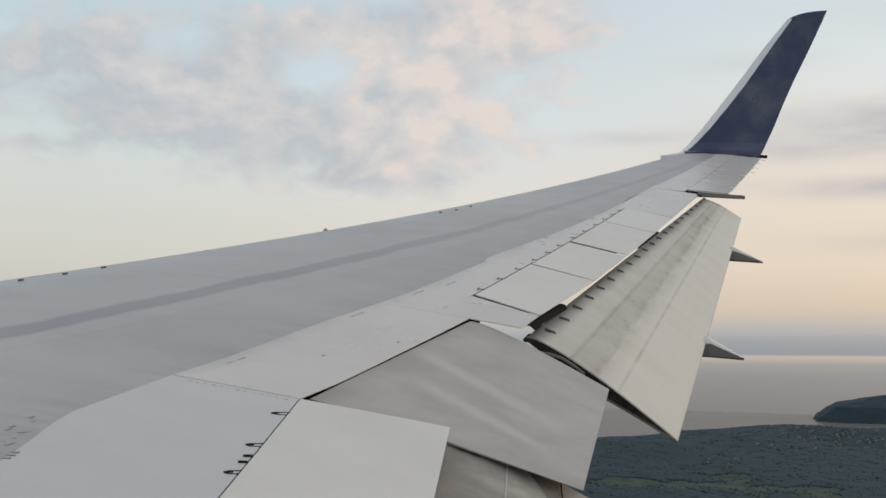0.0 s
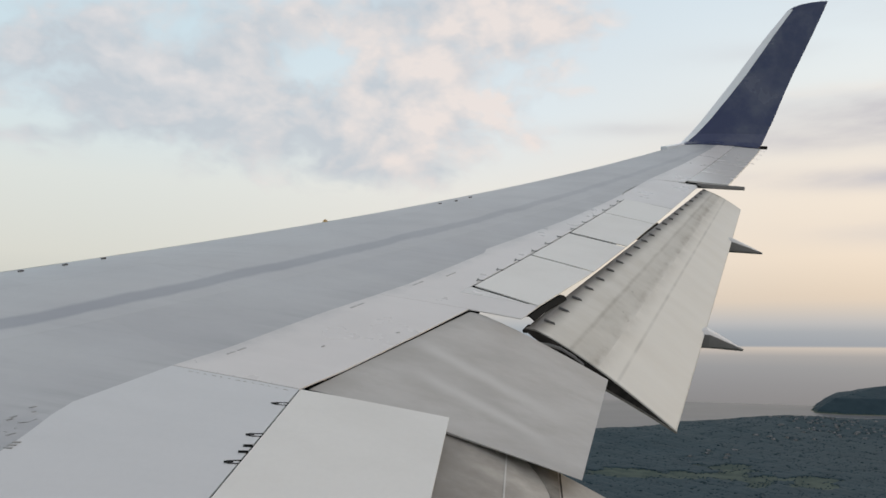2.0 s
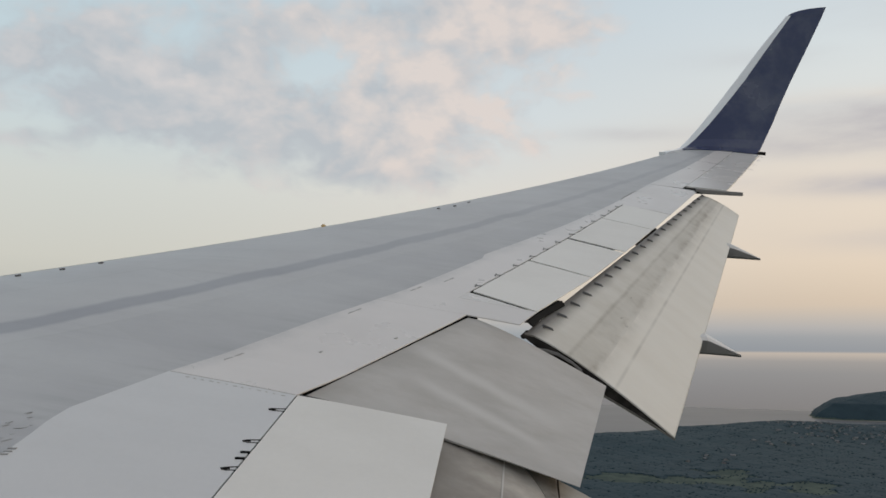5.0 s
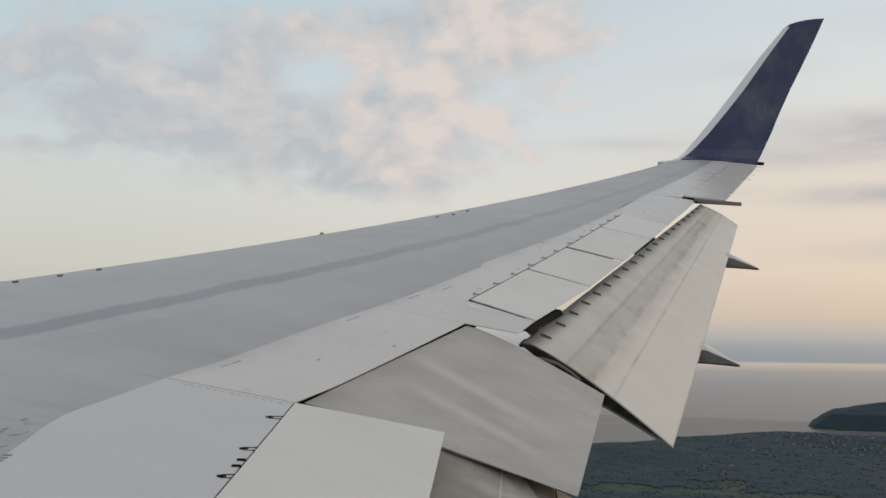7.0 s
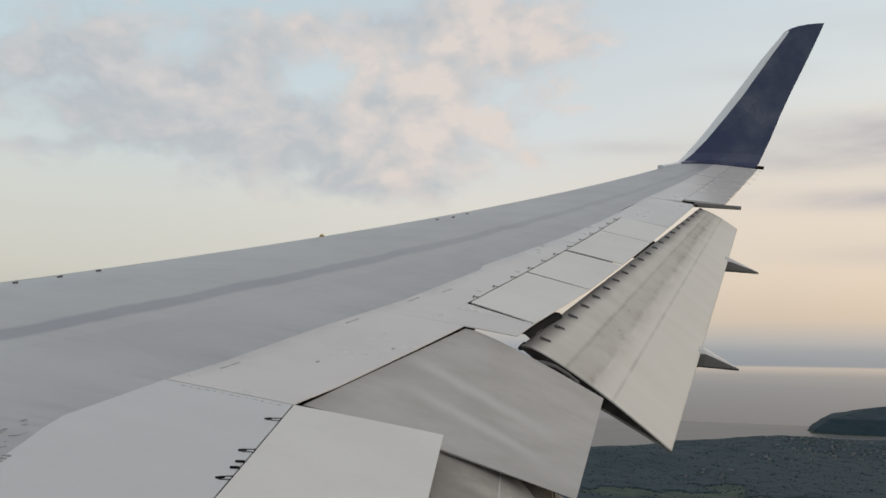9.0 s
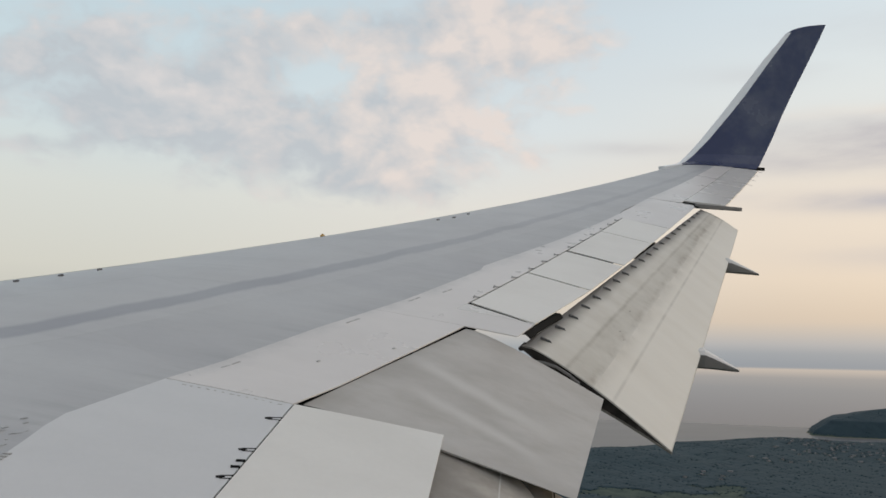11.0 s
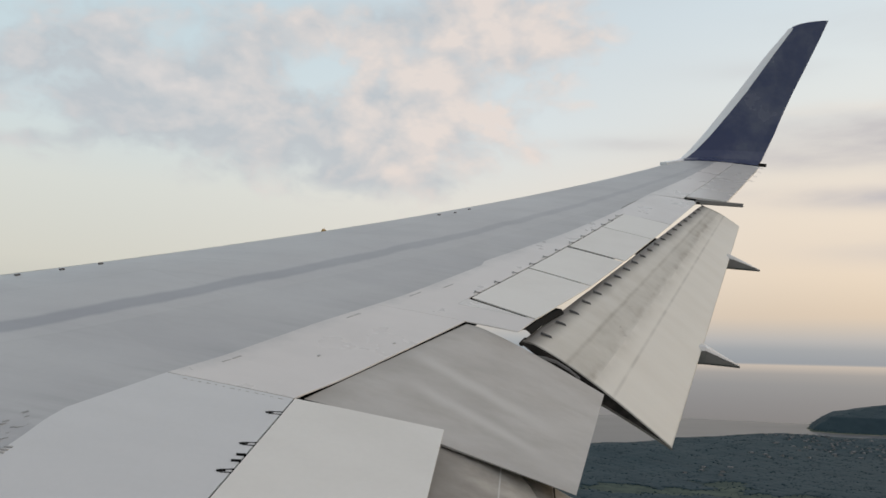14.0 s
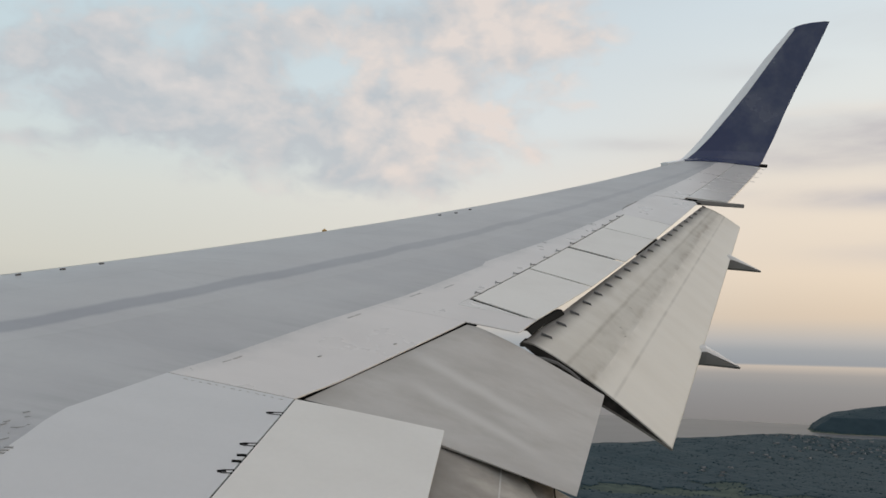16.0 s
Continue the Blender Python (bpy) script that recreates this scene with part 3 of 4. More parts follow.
# ---- outboard flap ----
FLAP = ((Vector((10.15, -12.45, 0.92)), Vector((10.15, -13.92, 0.0))), (Vector((18.42, -15.66, 2.69)), Vector((18.42, -16.42, 2.34))))
SAG = (0.050, 0.075)
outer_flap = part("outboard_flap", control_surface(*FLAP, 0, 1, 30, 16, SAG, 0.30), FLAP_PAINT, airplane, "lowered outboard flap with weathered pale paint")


def flap_cover(v0, v1, name, mat, label):
    grid = [[ruled(*FLAP, i / 30, v0 + (v1 - v0) * j / 6, SAG) + Vector((0, 0, 0.004)) for j in range(7)] for i in range(31)]
    return part(name, solid(grid, 0.006), mat, outer_flap, label)


flap_cover(0.480, 0.995, "rear_panel", FLAP_AFT, "pale rear skin of the flap")
bm = bmesh.new()
edge = [ruled(*FLAP, 0, j / 14, SAG) for j in range(15)]
low = [p - Vector((0, 0, 0.30 * (1 - 0.94 * j / 14) * min(1.0, 0.12 + j / 14 * 3))) for j, p in enumerate(edge)]
sheet(bm, [[p + Vector((-0.012, 0, -0.012)) for p in edge], [p + Vector((-0.012, 0, 0)) for p in low]])
part("end_rib", bm, DARK_RIB, outer_flap, "dark open end rib of the flap")
part("rib_flange", join(*[bar(a + Vector((-0.02, 0, 0.004)), b + Vector((-0.02, 0, 0.004)), 0.014, 0.020) for a, b in zip(low[3:], low[4:])]), GRIME, outer_flap, "worn brown flange along the end rib")
for i in range(21):
    t = (i + 0.6) / 20.8
    p, q = ruled(*FLAP, t, 0.06, SAG), ruled(*FLAP, t, 0.125, SAG)
    tip = q + Vector((0.035, -0.005, 0.018))
    part("flap_tab", join(bar(p + Vector((0.0, 0, 0.02)), tip, 0.022, 0.026, taper=0.8), bar(tip + Vector((0.0, 0.008, 0.004)), tip + Vector((0.004, -0.012, -0.030)), 0.022, 0.018)), TAB_METAL, outer_flap)
# worn fitting at the inner corner of the nose
corner = ruled(*FLAP, 0, 0.0, SAG)
part("nose_fitting", join(bar(corner + Vector((0.0, 0.012, -0.035)), corner + Vector((0.08, -0.03, 0.012)), 0.045, 0.04, taper=0.7), bar(corner + Vector((-0.02, -0.01, -0.03)), corner + Vector((0.03, -0.02, -0.01)), 0.02, 0.02)),
     DARK_RIB, outer_flap, "grimy brown fitting on the flap nose")

for t, v in ((0.165, 0.40), (0.15, 0.46), (0.24, 0.36)):
    p, q = ruled(*FLAP, t, v, SAG) + Vector((0, 0, 0.007)), ruled(*FLAP, t + 0.002, v + 0.006, SAG) + Vector((0, 0, 0.005))
    part("rust_speck", bar(p, q, 0.014, 0.003), GRIME, outer_flap, "small rusty speck")
# curved light seal on the open end of the flap
grid = []
for y, z in ((-12.53, 0.772), (-12.60, 0.785), (-12.68, 0.778), (-12.79, 0.748), (-12.92, 0.676), (-13.02, 0.60)):
    grid.append([Vector((10.10, y, z)), Vector((10.145, y, z + 0.004))])
part("end_seal", solid(grid, 0.022), SHADED_GREY, outer_flap, "curved grey seal on the flap end")

# black plates added where the slot lies in shade
for x0, x1 in ((10.28, 11.1), (14.1, 15.25)):
    grid = []
    for i in range(7):
        x = x0 + (x1 - x0) * i / 6
        y = rear_line(x)
        grid.append([top(x, y + 0.10, -0.030), top(x, y, -0.026), top(x, y - 0.048 * (1.0 - 0.45 * i / 6), -0.060)])
    part("slot_shade", solid(grid, 0.015), SEAL_AND_SHADE, airplane, "black plate standing for shade in the slot")


# ---- inboard flap under the spoiler ----
IFLAP = ((Vector((2.6, -11.34, -0.11)), Vector((2.6, -13.66, -0.86))), (Vector((8.1, -11.38, 0.57)), Vector((8.1, -13.45, -0.18))))
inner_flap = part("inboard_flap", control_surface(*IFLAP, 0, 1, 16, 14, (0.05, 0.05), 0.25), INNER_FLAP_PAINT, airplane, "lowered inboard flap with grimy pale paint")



def on_inner_flap(t, v):
    return ruled(*IFLAP, t, v, (0.05, 0.05)) + Vector((0, 0, 0.003))


for v, ink in ((0.475, SEAM_INK), (0.66, DARK_RIB)):
    grid = [[on_inner_flap(0.3 + 0.7 * i / 12, v), on_inner_flap(0.3 + 0.7 * i / 12, v + 0.005)] for i in range(13)]
    part("skin_seam", solid(grid, 0.006), ink, inner_flap)
grid = [[on_inner_flap(0.90 + 0.10 * i / 8, 0.655 - (0.03 + 0.115 * (i / 8) ** 2) * (1 - j / 3)) for j in range(4)] for i in range(9)]
part("worn_patch", solid(grid, 0.006), GRIME, inner_flap, "dark worn patch on the inboard flap")

# ---- flap track fairings ----
def fairing(x, tail_y, tail_z, ref_y, low, mid, ridge, wide, nose_y):
    """A canoe with flat sides and a roofed cover, tapering to its tail; low, mid and ridge are its heights at ref_y."""
    sides, roof = [], []
    for i in range(17):
        y = nose_y + (tail_y - nose_y) * i / 16
        k = (y - tail_y) / (ref_y - tail_y)
        g = min(k, 1.0)
        w = wide / 2 * min(1.0, 0.10 + 0.9 * max(g, 0.0) ** 0.75)
        a, b, c = (tail_z + (v - tail_z) * g for v in (low, mid, ridge))
        a, b, c = a - 0.016 * (1 - g), b + 0.010 * (1 - g), c + 0.016 * (1 - g)
        sides.append([Vector((x + p * w, y, z)) for p, z in ((-1, b), (-1.0, a + 0.03), (-0.8, a + 0.008), (-0.4, a), (0.4, a), (0.8, a + 0.008), (1, a + 0.03), (1, b))])
        roof.append([Vector((x + p * w, y, z)) for p, z in ((-1.02, b - 0.004), (-0.72, b + 0.62 * (c - b)), (-0.35, b + 0.92 * (c - b)), (0, c), (0.35, b + 0.92 * (c - b)), (0.72, b + 0.62 * (c - b)), (1.02, b - 0.004))])
    bm = bmesh.new()
    vs = sheet(bm, sides, closed=True)
    bm.faces.new(vs[0])
    bm.faces.new(vs[-1])
    body = part("flap_track_fairing", bm, SHADED_GREY, airplane, "pointed flap track fairing, side shade put into its dark grey")
    bm = bmesh.new()
    vs = sheet(bm, roof, closed=True)
    bm.faces.new(vs[0])
    bm.faces.new(vs[-1])
    part("top_cover", bm, WHITE_PAINT, body, "pale upper cover", smooth=False)
    return body


fairing(16.45, -16.325, 1.558, -15.806, 1.560, 1.742, 1.817, 0.32, -15.06)
fairing(12.62, -15.120, 0.455, -14.674, 0.467, 0.651, 0.715, 0.38, -13.92)

# ---- outer aileron ----
aileron = part("outboard_aileron", skin_plate((18.84, -15.47), (23.42, -17.41), (23.45, -18.05), (18.95, -16.28), 14, 4, 0.004, 0.03), WHITE_PAINT, airplane, "off-white outboard aileron")
for x in (21.6, 22.2, 22.8, 23.3):
    y = -16.28 - 0.393 * (x - 18.95)
    part("static_wick", bar(top(x, y, 0.0), top(x, y, -0.03) + Vector((0.02, -0.13, 0)), 0.006, 0.006), MARK_INK, aileron)
part("gap_strip", skin_plate((18.40, -15.55), (18.60, -15.62), (18.58, -15.70), (18.36, -15.64), 2, 2, 0.006, 0.02), SEAL_AND_SHADE, airplane, "black strip between flap and aileron")
part("track_rod", bar((18.5, -15.60, 2.785), (18.5, -16.485, 2.752), 0.10, 0.095, taper=0.75), SHADED_GREY, airplane, "grey rod fairing between flap and aileron")

# ---- winglet ----
HEIGHTS = [(23.45, -15.93, -18.00, 4.04), (23.68, -16.10, -18.14, 4.13), (23.88, -16.33, -18.29, 4.36), (24.05, -16.68, -18.51, 4.78), (24.24, -17.13, -18.76, 5.38), (24.42, -17.58, -19.04, 6.0),
           (24.68, -18.32, -19.54, 7.05), (24.86, -18.86, -19.86, 7.75), (24.88, -18.95, -19.90, 7.87), (24.895, -19.07, -19.93, 7.95),
           (24.905, -19.25, -19.95, 8.02), (24.915, -19.50, -19.97, 8.08), (24.92, -19.75, -19.98, 8.115)]
STRIP = [0.08, 0.09, 0.10, 0.12, 0.145, 0.17, 0.165, 0.14, 0.13]


def blade(v0, v1, thick, out=0.0, last=13):
    """The winglet between two shares of its chord, from root to tip."""
    rows = []
    for i, (x, a, b, z) in enumerate(HEIGHTS[:last]):
        j, k = max(i - 1, 0), min(i + 1, len(HEIGHTS) - 1)
        nrm = Vector((-(HEIGHTS[k][3] - HEIGHTS[j][3]), 0, HEIGHTS[k][0] - HEIGHTS[j][0])).normalized()
        ring = []
        end = v1[i] if isinstance(v1, list) else v1
        ss = [v0 + (end - v0) * q / 10 for q in range(11)]
        tilt = 0.10 * min(1, i / 3) * (1 - 0.17 * max(0, i - 7))
        for s in ss:
            ring.append(Vector((x, a + (b - a) * s, z + tilt * s)) + nrm * (out + thick * (a - b) * foil(s)))
        for s in reversed(ss):
            ring.append(Vector((x, a + (b - a) * s, z + tilt * s)) - nrm * (0.4 * thick * (a - b) * foil(s) + 0.01))
        rows.append(ring)
    bm = bmesh.new()
    vs = sheet(bm, rows, closed=True)
    bm.faces.new(vs[0])
    bm.faces.new(vs[-1])
    return bm


winglet = part("winglet", blade(0.03, 1.0, 0.7), BLUE_PAINT, airplane, "navy blue upswept winglet blade", smooth=False)
part("winglet_edge", blade(0.0, STRIP, 0.7, 0.006, 9), EDGE_METAL, winglet, "pale metal leading edge of the winglet")
part("tail_light", bar((23.72, -17.98, 4.08), (23.74, -18.28, 4.07), 0.08, 0.08), DARK_RIB, winglet, "dark tail light housing")
part("tip_lip", bar((22.950, -15.587, 3.925), (23.450, -16.109, 4.071), 0.20, 0.095, taper=0.8), EDGE_METAL, winglet, "bare metal lip at the wing tip")

# ---- small fittings on the skin ----
for x, y in ((9.66, -7.46), (10.02, -7.70), (10.42, -7.89), (15.03, -10.95), (15.30, -11.18), (15.74, -11.37)):
    part("lift_fitting", bar(top(x, y, 0.006), top(x + 0.04, y - 0.024, 0.006), 0.03, 0.022), TAB_METAL, wing_box)
part("wing_fitting", join(bar(top(13.495, -9.485, 0.010), top(13.54, -9.515, 0.010), 0.040, 0.026), bar(top(13.51, -9.49, 0.028), top(13.527, -9.505, 0.028), 0.026, 0.020)), AMBER, wing_box,
              "small amber fitting on the leading edge")
for x, y in ((8.58, -10.84), (9.15, -11.35)):
    part("skin_button", bar(top(x, y, 0.003), top(x + 0.03, y - 0.012, 0.003), 0.02, 0.010), MARK_INK, PANELS[1])
for x, y, k in ((8.13, -10.22, 1), (9.56, -10.83, 1), (10.5, -11.26, 3), (10.98, -11.55, 3)):
    for j in range(2):
        part("marking_bar", bar(top(x + 0.10 * j, y - 0.045 * j, 0.002), top(x + 0.10 * j + 0.08, y - 0.045 * j - 0.035, 0.002), 0.030, 0.005), MARK_INK, PANELS[k])
for x in (6.28, 6.315, 6.35):
    part("marking_bar", bar(top(x, -9.735, 0.005), top(x + 0.012, -9.775, 0.005), 0.022, 0.004), MARK_INK, PANELS[0])
part("sealant_seam", bar(top(7.90, -10.09, 0.001), top(7.80, -10.55, 0.001), 0.014, 0.004), SEAM_INK, PANELS[1])
part("sealant_seam", bar(top(7.92, -10.08, 0.001), top(7.88, -10.12, 0.001), 0.035, 0.005), MARK_INK, PANELS[1])
for y in (-10.30, -10.42, -10.60, -10.70, -10.82):
    part("rivet", bar(top(7.77, y, 0.001), top(7.765, y - 0.02, 0.001), 0.014, 0.005), MARK_INK, PANELS[1])
for i in range(13):
    y = -10.12 - 0.058 * i
    part("rivet", bar(top(7.70 + 0.006 * math.sin(i * 5.1), y, 0.004), top(7.698, y - 0.018 - 0.012 * (i % 3 == 0), 0.004), 0.010, 0.004), SEAM_INK, PANELS[0])
for i in range(15):
    x, y = 6.36 + 0.025 * i + 0.06 * math.sin(i * 7.3), -9.60 + 0.075 * math.sin(i * 4.1)
    k = 0.012 + 0.010 * (i % 3)
    part("skin_speck", bar(top(x, y, 0.0005), top(x + k, y - 0.6 * k, 0.0005), k, 0.0016), SPECK_INK, wing_box)
for a, b in (((7.62, -10.62), (7.45, -10.64)), ((7.20, -10.63), (6.60, -10.70)), ((6.48, -10.71), (6.42, -10.78)), ((6.40, -10.78), (5.9, -10.80))):
    part("sealant_seam", bar(top(*a, 0.001), top(*b, 0.001), 0.010, 0.004), SEAM_INK, PANELS[0])

# ---- fuselage round the seat ----
def hull():
    bm = bmesh.new()
    cz, r = 1.45, 2.52
    mid = math.degrees(math.asin((1.941 - cz) / r))
    angles = [mid - 5 + 10 * k for k in (0, 1)] + [mid + 5 + (350 / 34) * k for k in range(1, 34)]
    ys = [-26 + 2.65 * i for i in range(6)] + [-12.69, -12.36] + [-10 + 2.6 * i for i in range(8)]
    for rr in (r, r - 0.07):
        vs = [[bm.verts.new((rr * math.cos(radians(a)), y, cz + rr * math.sin(radians(a)))) for a in angles] for y in ys]
        for i in range(len(ys) - 1):
            for j in range(len(angles)):
                if j == 0 and abs(ys[i] + 12.69) < 0.01:
                    continue
                k = (j + 1) % len(angles)
                bm.faces.new((vs[i][j], vs[i + 1][j], vs[i + 1][k], vs[i][k]))
    return part("fuselage", bm, HULL_PAINT, airplane, "white painted fuselage side with a cabin window")


hull()


# ---- land and water below ----
def foliage(name, dark, light, scale):
    m = bpy.data.materials.new(name)
    m.use_nodes = True
    n = Nodes(m.node_tree)
    place = n.add("ShaderNodeTexCoord").outputs["Object"]
    each = n.add("ShaderNodeNewGeometry").outputs["Random Per Island"]
    f = n.math("MULTIPLY_ADD", n.noise(place, scale, 7.0, 0.62), 0.9, n.math("MULTIPLY_ADD", each, 0.16, -0.08), clamp=True)
    p = n.add("ShaderNodeBsdfPrincipled", Roughness=0.8)
    p.inputs["Specular IOR Level"].default_value = 0.15
    n.link(n.mix(f, (*dark, 1), (*light, 1)), p.inputs["Base Color"])
    n.link(p.outputs[0], n.add("ShaderNodeOutputMaterial").inputs[0])
    return m


def ground_cover():
    m = bpy.data.materials.new("ground_cover")
    m.use_nodes = True
    n = Nodes(m.node_tree)
    place = n.add("ShaderNodeTexCoord").outputs["Object"]
    z = n.add("ShaderNodeSeparateXYZ")
    n.link(place, z.inputs[0])
    wide, fine = n.noise(place, 0.022, 6.0, 0.65), n.noise(place, 0.15, 4.0)
    grass = n.mix(n.smooth(wide, 0.4, 0.62), (0.050, 0.072, 0.066, 1), (0.082, 0.106, 0.090, 1))
    grass = n.mix(n.math("MULTIPLY", fine, 0.4), grass, (0.046, 0.060, 0.048, 1))
    sand = n.mix(fine, (0.26, 0.23, 0.18, 1), (0.34, 0.31, 0.26, 1))
    p = n.add("ShaderNodeBsdfPrincipled", Roughness=0.9)
    p.inputs["Specular IOR Level"].default_value = 0.1
    n.link(n.mix(n.smooth(z.outputs[2], 2.2, 1.2), grass, sand), p.inputs["Base Color"])
    n.link(p.outputs[0], n.add("ShaderNodeOutputMaterial").inputs[0])
    return m


def sea():
    m = bpy.data.materials.new("sea_water")
    m.use_nodes = True
    n = Nodes(m.node_tree)
    place = n.add("ShaderNodeTexCoord").outputs["Object"]
    calm = n.noise(n.mapping(place, scale=(1, 0.4, 1)), 0.004, 4.0)
    p = n.add("ShaderNodeBsdfPrincipled", IOR=1.33)
    p.inputs["Base Color"].default_value = (0.082, 0.081, 0.089, 1)
    n.link(n.math("MULTIPLY_ADD", calm, 0.08, 0.34), p.inputs["Roughness"])
    n.link(p.outputs[0], n.add("ShaderNodeOutputMaterial").inputs[0])
    return m


SPREAD = 1.27
NEAR_LAND = [(x * SPREAD, y * SPREAD) for x, y in (
    (-4900, -4900), (2500, -4900), (2750, -2400), (2860, -1500), (2830, -1170), (2850, -1050), (2885, -880), (2915, -690), (2760, -480), (2560, -290), (2420, -130), (2150, 250), (1500, 1100),
    (1700, 2600), (1500, 4900), (-4900, 4900))]
HEADLAND = [(x * SPREAD * 1.055, y * SPREAD * 1.055) for x, y in (
    (3090, -1020), (3260, -1055), (3480, -1150), (3640, -1420), (3700, -1900), (3700, -2800), (3200, -3200), (2700, -2600), (2820, -1520), (3000, -1250), (3020, -1105))]


def shore(poly, x, y):
    """Signed distance to a coast, positive on land (numpy arrays)."""
    inside = np.zeros(x.shape, bool)
    dist = np.full(x.shape, 1e9)
    for (ax, ay), (bx, by) in zip(poly, poly[1:] + poly[:1]):
        cross = ((ay > y) != (by > y)) & (x < (bx - ax) * (y - ay) / (by - ay + 1e-9) + ax)
        inside ^= cross
        u = np.clip(((x - ax) * (bx - ax) + (y - ay) * (by - ay)) / ((bx - ax) ** 2 + (by - ay) ** 2), 0, 1)
        dist = np.minimum(dist, np.hypot(x - ax - u * (bx - ax), y - ay - u * (by - ay)))
    return np.where(inside, dist, -dist)


def waves(x, y):
    return (np.sin(x / 61 + 1.3 * np.sin(y / 83)) + np.sin(y / 47 + 1.7 * np.sin(x / 101)) + 0.6 * np.sin((x + y) / 23) + 0.6 * np.sin((x - 1.4 * y) / 31)) / 3.2


def land_height(x, y):
    rough = 14 * waves(x, y)
    d1, d2 = shore(NEAR_LAND, x, y) + rough, shore(HEADLAND, x, y) + rough
    h1 = np.clip(d1, -60, 45) * 0.12 + np.clip(d1 - 40, 0, 400) * 0.012 * (1 + 0.8 * waves(x / 4, y / 4))
    h1 = h1 + np.clip(d1 / 140, 0, 1) * np.exp(-((d1 - 260) / 330) ** 2) * (27 + 9 * waves(x / 5, y / 5) + 7 * waves(x / 1.7, y / 1.7))
    h2 = np.clip(d2, -60, 50) * 0.85 + np.clip(d2 - 50, 0, 40) * 0.7 + np.clip(d2 - 90, 0, 300) * 0.20
    return np.maximum(h1, h2) - np.clip(-np.maximum(d1, d2) - 60, 0, 400) * 0.15


def steps(*runs):
    out = []
    for a, b, n in runs:
        out += [a + (b - a) * i / n for i in range(n)]
    return np.array(out + [runs[-1][1]])


def mesh_object(name, verts, faces, mat):
    data = bpy.data.meshes.new(name)
    data.from_pydata(verts, [], faces)
    data.materials.append(mat)
    return new(name, data)


gx, gy = steps((-4900, 1500, 20), (1500, 4900, 170)), steps((-4900, -2900, 7), (-2900, 300, 160), (300, 4900, 15))
X, Y = np.meshgrid(gx, gy, indexing="ij")
Z = land_height(X, Y)
ny = len(gy)
ground = mesh_object("ground", np.stack([X, Y, Z], -1).reshape(-1, 3).tolist(),
                     [(i * ny + j, (i + 1) * ny + j, (i + 1) * ny + j + 1, i * ny + j + 1) for i in range(len(gx) - 1) for j in range(ny - 1)], ground_cover())
for f in ground.data.polygons:
    f.use_smooth = True
tagged(ground, "wooded coastal land with pale clearings seen from the air", "ground", kind="structure")
RIM = [radians(2 * k) for k in range(180)]
REACH = [1220 + 61 * k for k in range(61)]
water = mesh_object("water", [(0, 0, 0)] + [(r * math.cos(a), r * math.sin(a), 0) for r in REACH for a in RIM],
                    [(0, 1 + k, 1 + (k + 1) % 180) for k in range(180)]
                    + [(1 + i * 180 + k, 181 + i * 180 + k, 181 + i * 180 + (k + 1) % 180, 1 + i * 180 + (k + 1) % 180) for i in range(60) for k in range(180)], sea())
tagged(water, "calm grey bay reflecting the evening sky", "water", kind="structure")


# woods: thousands of uneven crowns
rng = np.random.default_rng(4)


def clearing(x, y):
    """Above zero on winding fairways and fields, below zero in the woods."""
    x, y = x + 34 * waves(x * 0.7, y * 0.7) + 14 * waves(x * 2.3, y * 2.3), y + 46 * waves(y * 0.6, x * 0.6) + 16 * waves(y * 2.1, x * 2.1)
    zone = np.full(x.shape, -1.0)
    for cx, cy, a, b in ((2077, -229, 45, 98), (2047, -310, 51, 125), (2074, -388, 39, 84), (2100, -462, 120, 30), (2200, -516, 67, 62), (2005, -515, 112, 42), (2022, -603, 39, 105), (1964, -623, 75, 36), (2205, -449, 36, 56)):
        zone = np.maximum(zone, 1 - ((x - cx) / a) ** 2 - ((y - cy) / b) ** 2)
    return zone


HOUSE_SPOTS = []
CENTRES = [(r * math.cos(radians(a)), r * math.sin(radians(a)))
           for r, a in ((3548, -19.5), (3300, -20.1), (3553, -18.5), (3640, -17.6), (3522, -16.7), (2907, -16.0), (2485, -12.7), (3382, -21.0), (3204, -21.8), (3480, -20.4), (3300, -18.0))]
while len(HOUSE_SPOTS) < 84:
    cx, cy = CENTRES[int(rng.integers(0, len(CENTRES)))]
    x, y = np.array([cx + rng.normal(0, 60)]), np.array([cy + rng.normal(0, 60)])
    if land_height(x, y)[0] < 5 or any(math.hypot(x[0] - p, y[0] - q) < 24 for p, q in HOUSE_SPOTS):
        continue
    HOUSE_SPOTS.append((float(x[0]), float(y[0])))


def crown_shapes():
    shapes = []
    for k in range(6):
        bm = bmesh.new()
        ring = [Vector((math.cos(1.2566 * i + k), math.sin(1.2566 * i + k), z)) for z in (-0.45, 0.45) for i in range(5)]
        vs = [bm.verts.new(c) for c in ring + [Vector((0, 0, 1.0))]]
        for i in range(5):
            j = (i + 1) % 5
            bm.faces.new((vs[i], vs[j], vs[5 + j]))
            bm.faces.new((vs[i], vs[5 + j], vs[5 + i]))
            bm.faces.new((vs[5 + i], vs[5 + j], vs[10]))
        for v in bm.verts:
            d = v.co.normalized()
            v.co = d * (0.75 + 0.55 * rng.uniform()) * (0.8 if d.z < -0.3 else 1.0)
        bm.verts.index_update()
        shapes.append((np.array([v.co[:] for v in bm.verts]), np.array([[v.index for v in f.verts] for f in bm.faces])))
        bm.free()
    return shapes


